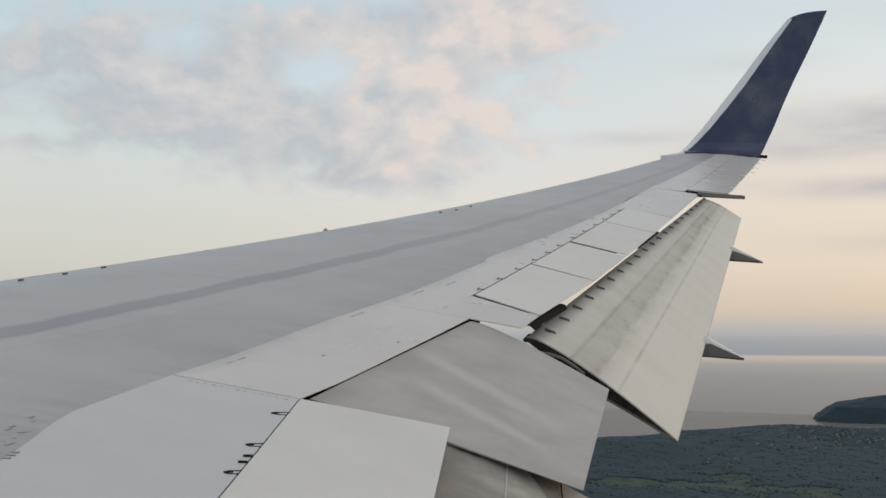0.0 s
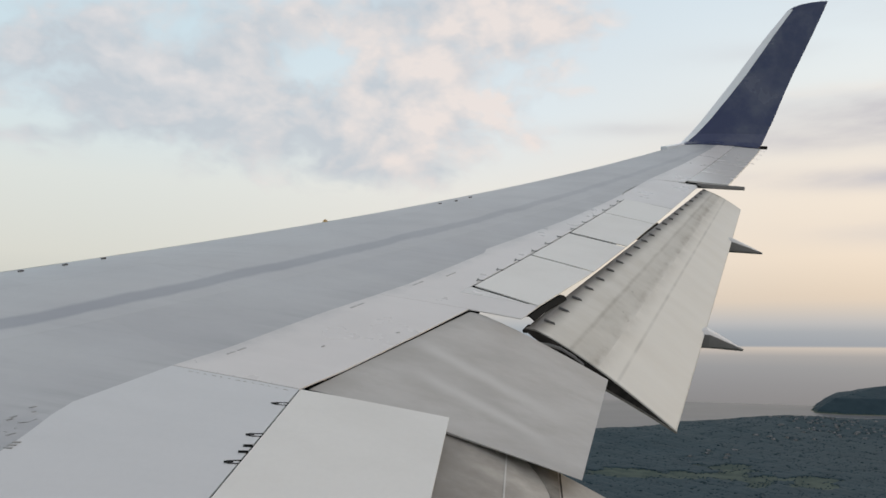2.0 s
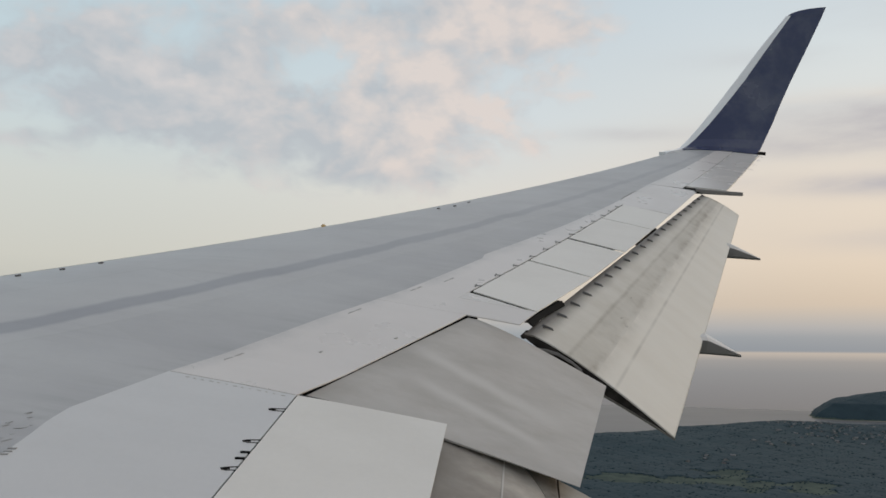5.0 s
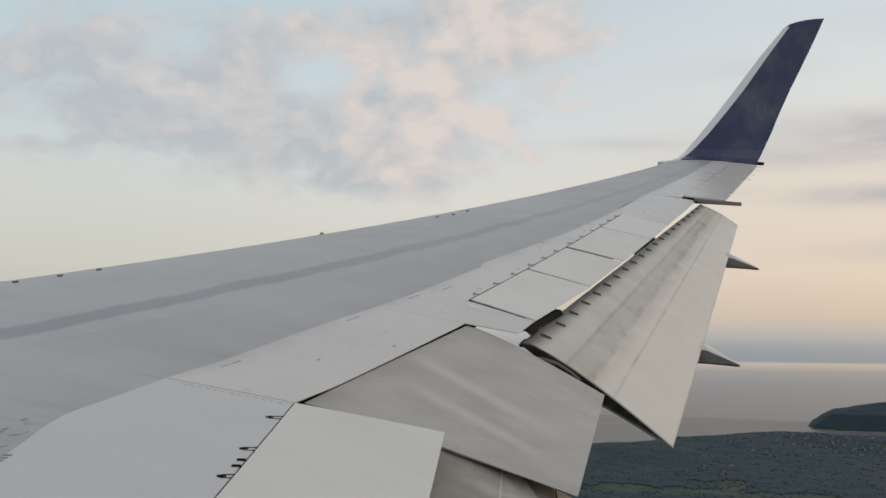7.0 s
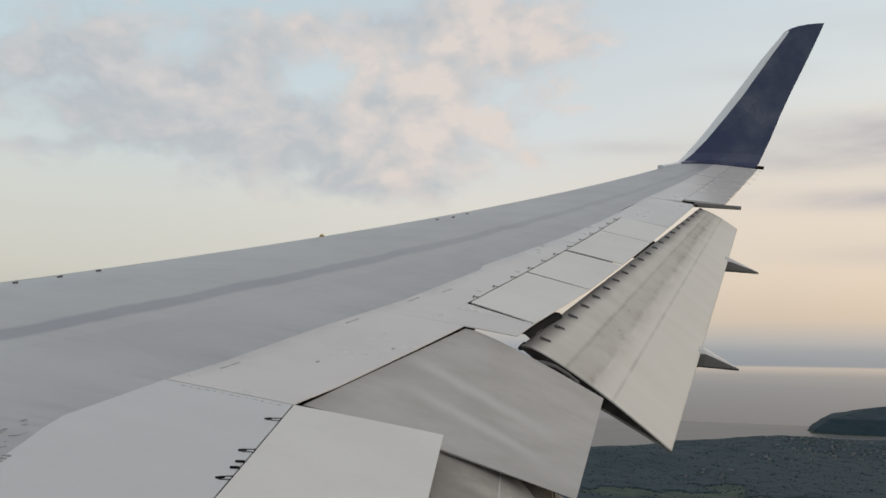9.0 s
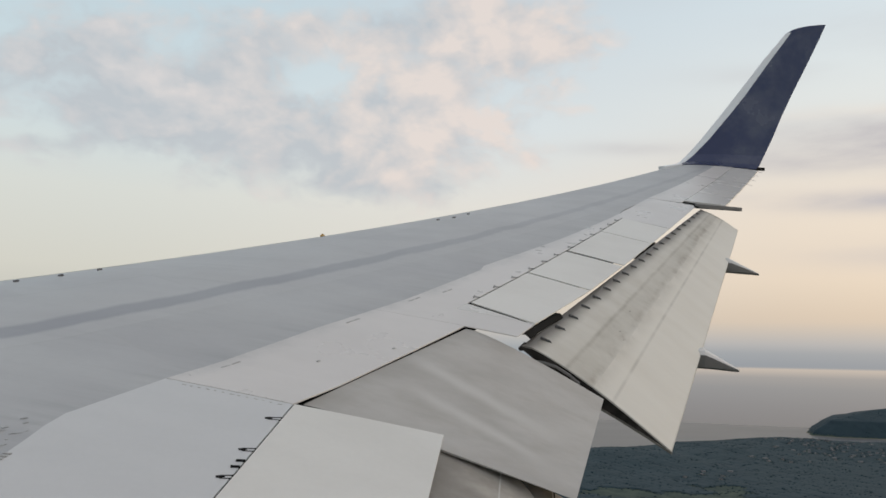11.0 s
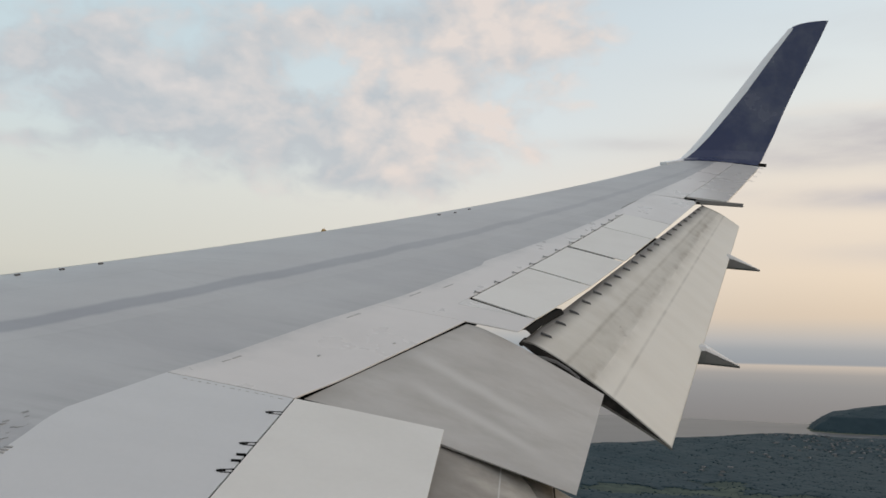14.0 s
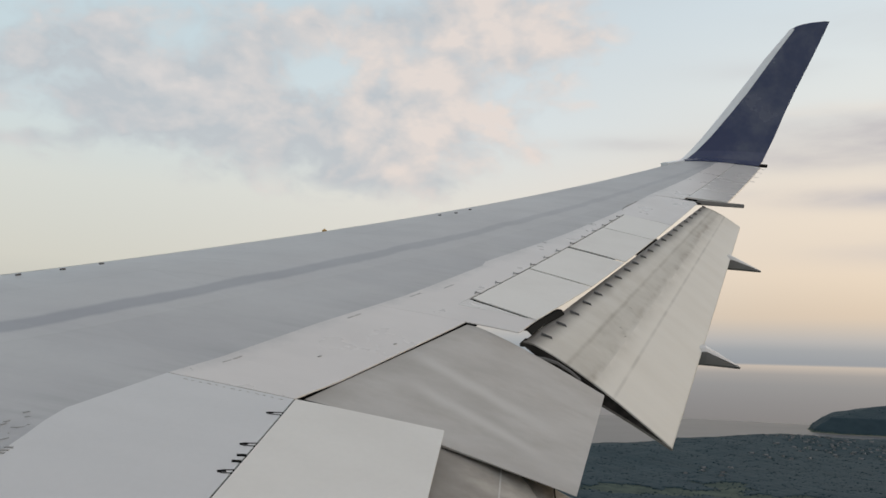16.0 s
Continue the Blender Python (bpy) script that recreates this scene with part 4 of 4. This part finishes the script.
def woods(name, count, rmin, rmax, amin, amax, size, label, keep):
    r = np.sqrt(rng.uniform(rmin ** 2, rmax ** 2, count))
    a = np.radians(rng.uniform(amin, amax, count))
    x, y = r * np.cos(a), r * np.sin(a)
    z = land_height(x, y)
    ok = (z > 2.0) & keep(x + rng.normal(0, 13, count), y + rng.normal(0, 13, count), z)
    x, y, z = x[ok], y[ok], z[ok]
    for p, q in HOUSE_SPOTS:
        far = np.hypot(x - p, y - q) > 7
        x, y, z = x[far], y[far], z[far]
    shapes, verts, faces, base = crown_shapes(), [], [], 0
    kind = rng.integers(0, 6, len(x))
    for k, (v, f) in enumerate(shapes):
        at = np.flatnonzero(kind == k)
        s = size * rng.uniform(0.5, 1.2, (len(at), 1, 1)) * np.where(rng.uniform(size=(len(at), 1, 1)) < 0.06, 1.6, 1.0)
        turn = rng.uniform(0, 6.28, (len(at), 1))
        c, q = np.cos(turn), np.sin(turn)
        px, py, pz = v[None, :, 0] * c - v[None, :, 1] * q, v[None, :, 0] * q + v[None, :, 1] * c, np.broadcast_to(v[None, :, 2], (len(at), len(v)))
        p = np.stack([px, py, pz * 0.6], -1) * s
        p += np.stack([x[at], y[at], z[at]], -1)[:, None, :]
        p[:, :, 2] += s[:, :, 0] * 0.48
        verts.append(p.reshape(-1, 3))
        faces.append((f[None] + base + np.arange(len(at))[:, None, None] * len(v)).reshape(-1, 3))
        base += len(at) * len(v)
    # closed canopy between the crowns
    rs, az = np.arange(rmin, rmax, 5.0), np.radians(np.arange(amin, amax, 0.10))
    R, A = np.meshgrid(rs, az, indexing="ij")
    cx, cy = R * np.cos(A), R * np.sin(A)
    cz = land_height(cx, cy)
    leafy = (cz > 3.0) & keep(cx, cy, cz)
    for p, q in HOUSE_SPOTS:
        leafy &= np.hypot(cx - p, cy - q) > 10
    inner = leafy.copy()
    for axis in (0, 1):
        for step in (-1, 1):
            inner &= np.roll(leafy, step, axis)
    cz = cz + np.where(inner, size, 0.3) + np.where(inner, 1.0, 0.2) * (0.5 * rng.uniform(-1, 1, cz.shape) + 1.3 * waves(cx * 3.1, cy * 3.1))
    m = len(az)
    I, J = np.nonzero(leafy[:-1, :-1] & leafy[1:, :-1] & leafy[:-1, 1:] & leafy[1:, 1:])
    k = I * m + J + base
    verts.append(np.stack([cx, cy, cz], -1).reshape(-1, 3))
    faces += [np.stack([k, k + m, k + m + 1], -1), np.stack([k, k + m + 1, k + 1], -1)]
    v, f = np.concatenate(verts).astype(np.float32), np.concatenate(faces).astype(np.int32)
    used = np.zeros(len(v), bool)
    used[f.ravel()] = True
    f = (np.cumsum(used) - 1)[f].astype(np.int32)
    v = v[used]
    data = bpy.data.meshes.new(name)
    data.vertices.add(len(v))
    data.vertices.foreach_set("co", v.ravel())
    data.loops.add(f.size)
    data.loops.foreach_set("vertex_index", f.ravel())
    data.polygons.add(len(f))
    data.polygons.foreach_set("loop_start", np.arange(len(f), dtype=np.int32) * 3)
    data.polygons.foreach_set("loop_total", np.full(len(f), 3, dtype=np.int32))
    data.polygons.foreach_set("use_smooth", np.ones(len(f), dtype=bool))
    data.update()
    data.validate()
    data.materials.append(HAZY_LEAVES)
    return tagged(new(name, data), label, "forest", kind="stuff")


# leaf greens shifted to blue, with the haze of distance in the colour
HAZY_LEAVES = foliage("hazy_leaves", (0.018, 0.034, 0.046), (0.040, 0.068, 0.081), 0.012)
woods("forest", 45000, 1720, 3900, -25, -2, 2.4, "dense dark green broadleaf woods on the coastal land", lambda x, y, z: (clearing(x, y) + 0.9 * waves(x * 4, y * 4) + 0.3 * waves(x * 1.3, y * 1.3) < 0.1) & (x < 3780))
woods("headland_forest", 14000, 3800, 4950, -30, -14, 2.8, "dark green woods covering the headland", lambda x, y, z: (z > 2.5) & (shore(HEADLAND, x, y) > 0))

# houses
WALL_PAINT = material("house_wall", (0.19, 0.195, 0.205), 0.8, grain_scale=1.0, stain_scale=0.2)
ROOF_GREY = material("house_roof", (0.10, 0.098, 0.10), 0.85, grain_scale=1.0, stain_scale=0.2)
ROOF_PALE = material("pale_roof", (0.15, 0.152, 0.16), 0.7, grain_scale=1.0, stain_scale=0.2)


def house(length, width, eaves, ridge, roof_mat, label):
    base = tagged(new("house"), label, "house", group="houses in the woods")
    bm = bmesh.new()
    l, w = length / 2, width / 2
    low_ring = [bm.verts.new(p) for p in ((-l, -w, -3), (l, -w, -3), (l, w, -3), (-l, w, -3))]
    high = [bm.verts.new(p) for p in ((-l, -w, eaves), (l, -w, eaves), (l, w, eaves), (-l, w, eaves))]
    tops = [bm.verts.new((-l, 0, ridge - 0.2)), bm.verts.new((l, 0, ridge - 0.2))]
    for i in range(4):
        bm.faces.new((low_ring[i], low_ring[(i + 1) % 4], high[(i + 1) % 4], high[i]))
    bm.faces.new((high[1], high[2], tops[1]))
    bm.faces.new((high[3], high[0], tops[0]))
    part("wall", bm, WALL_PAINT, base)
    for s in (-1, 1):
        slab = [[Vector((x, s * (w + 0.5), eaves - 0.2)), Vector((x, 0, ridge))] for x in (-l - 0.5, l + 0.5)]
        part("roof", solid(slab, 0.25), roof_mat, base)
    part("chimney", bar((l * 0.4, 0.8, eaves), (l * 0.4, 0.8, ridge + 1.0), 0.9, 0.7, up=(1, 0, 0)), ROOF_GREY, base)
    return base


MODELS = [house(9, 7, 3.2, 5.6, ROOF_GREY, "pale house with grey gabled roof among trees"), house(10, 7, 3.4, 5.6, ROOF_PALE, "white house with pale gabled roof among trees"),
          house(14, 9, 3.8, 5.6, ROOF_PALE, "large white low-pitched building among trees")]
for i, (x, y) in enumerate(HOUSE_SPOTS):
    kind = (0, 1, 0, 1, 0, 2)[i % 6] if i > 5 else (0, 1, 2)[i % 3]
    at = pose(x, y, float(land_height(np.array([x]), np.array([y]))[0]), 0, 0, rng.uniform(0, 180))
    if i < 3:
        MODELS[i].matrix_world = at
    else:
        copy_thing(MODELS[kind], at)
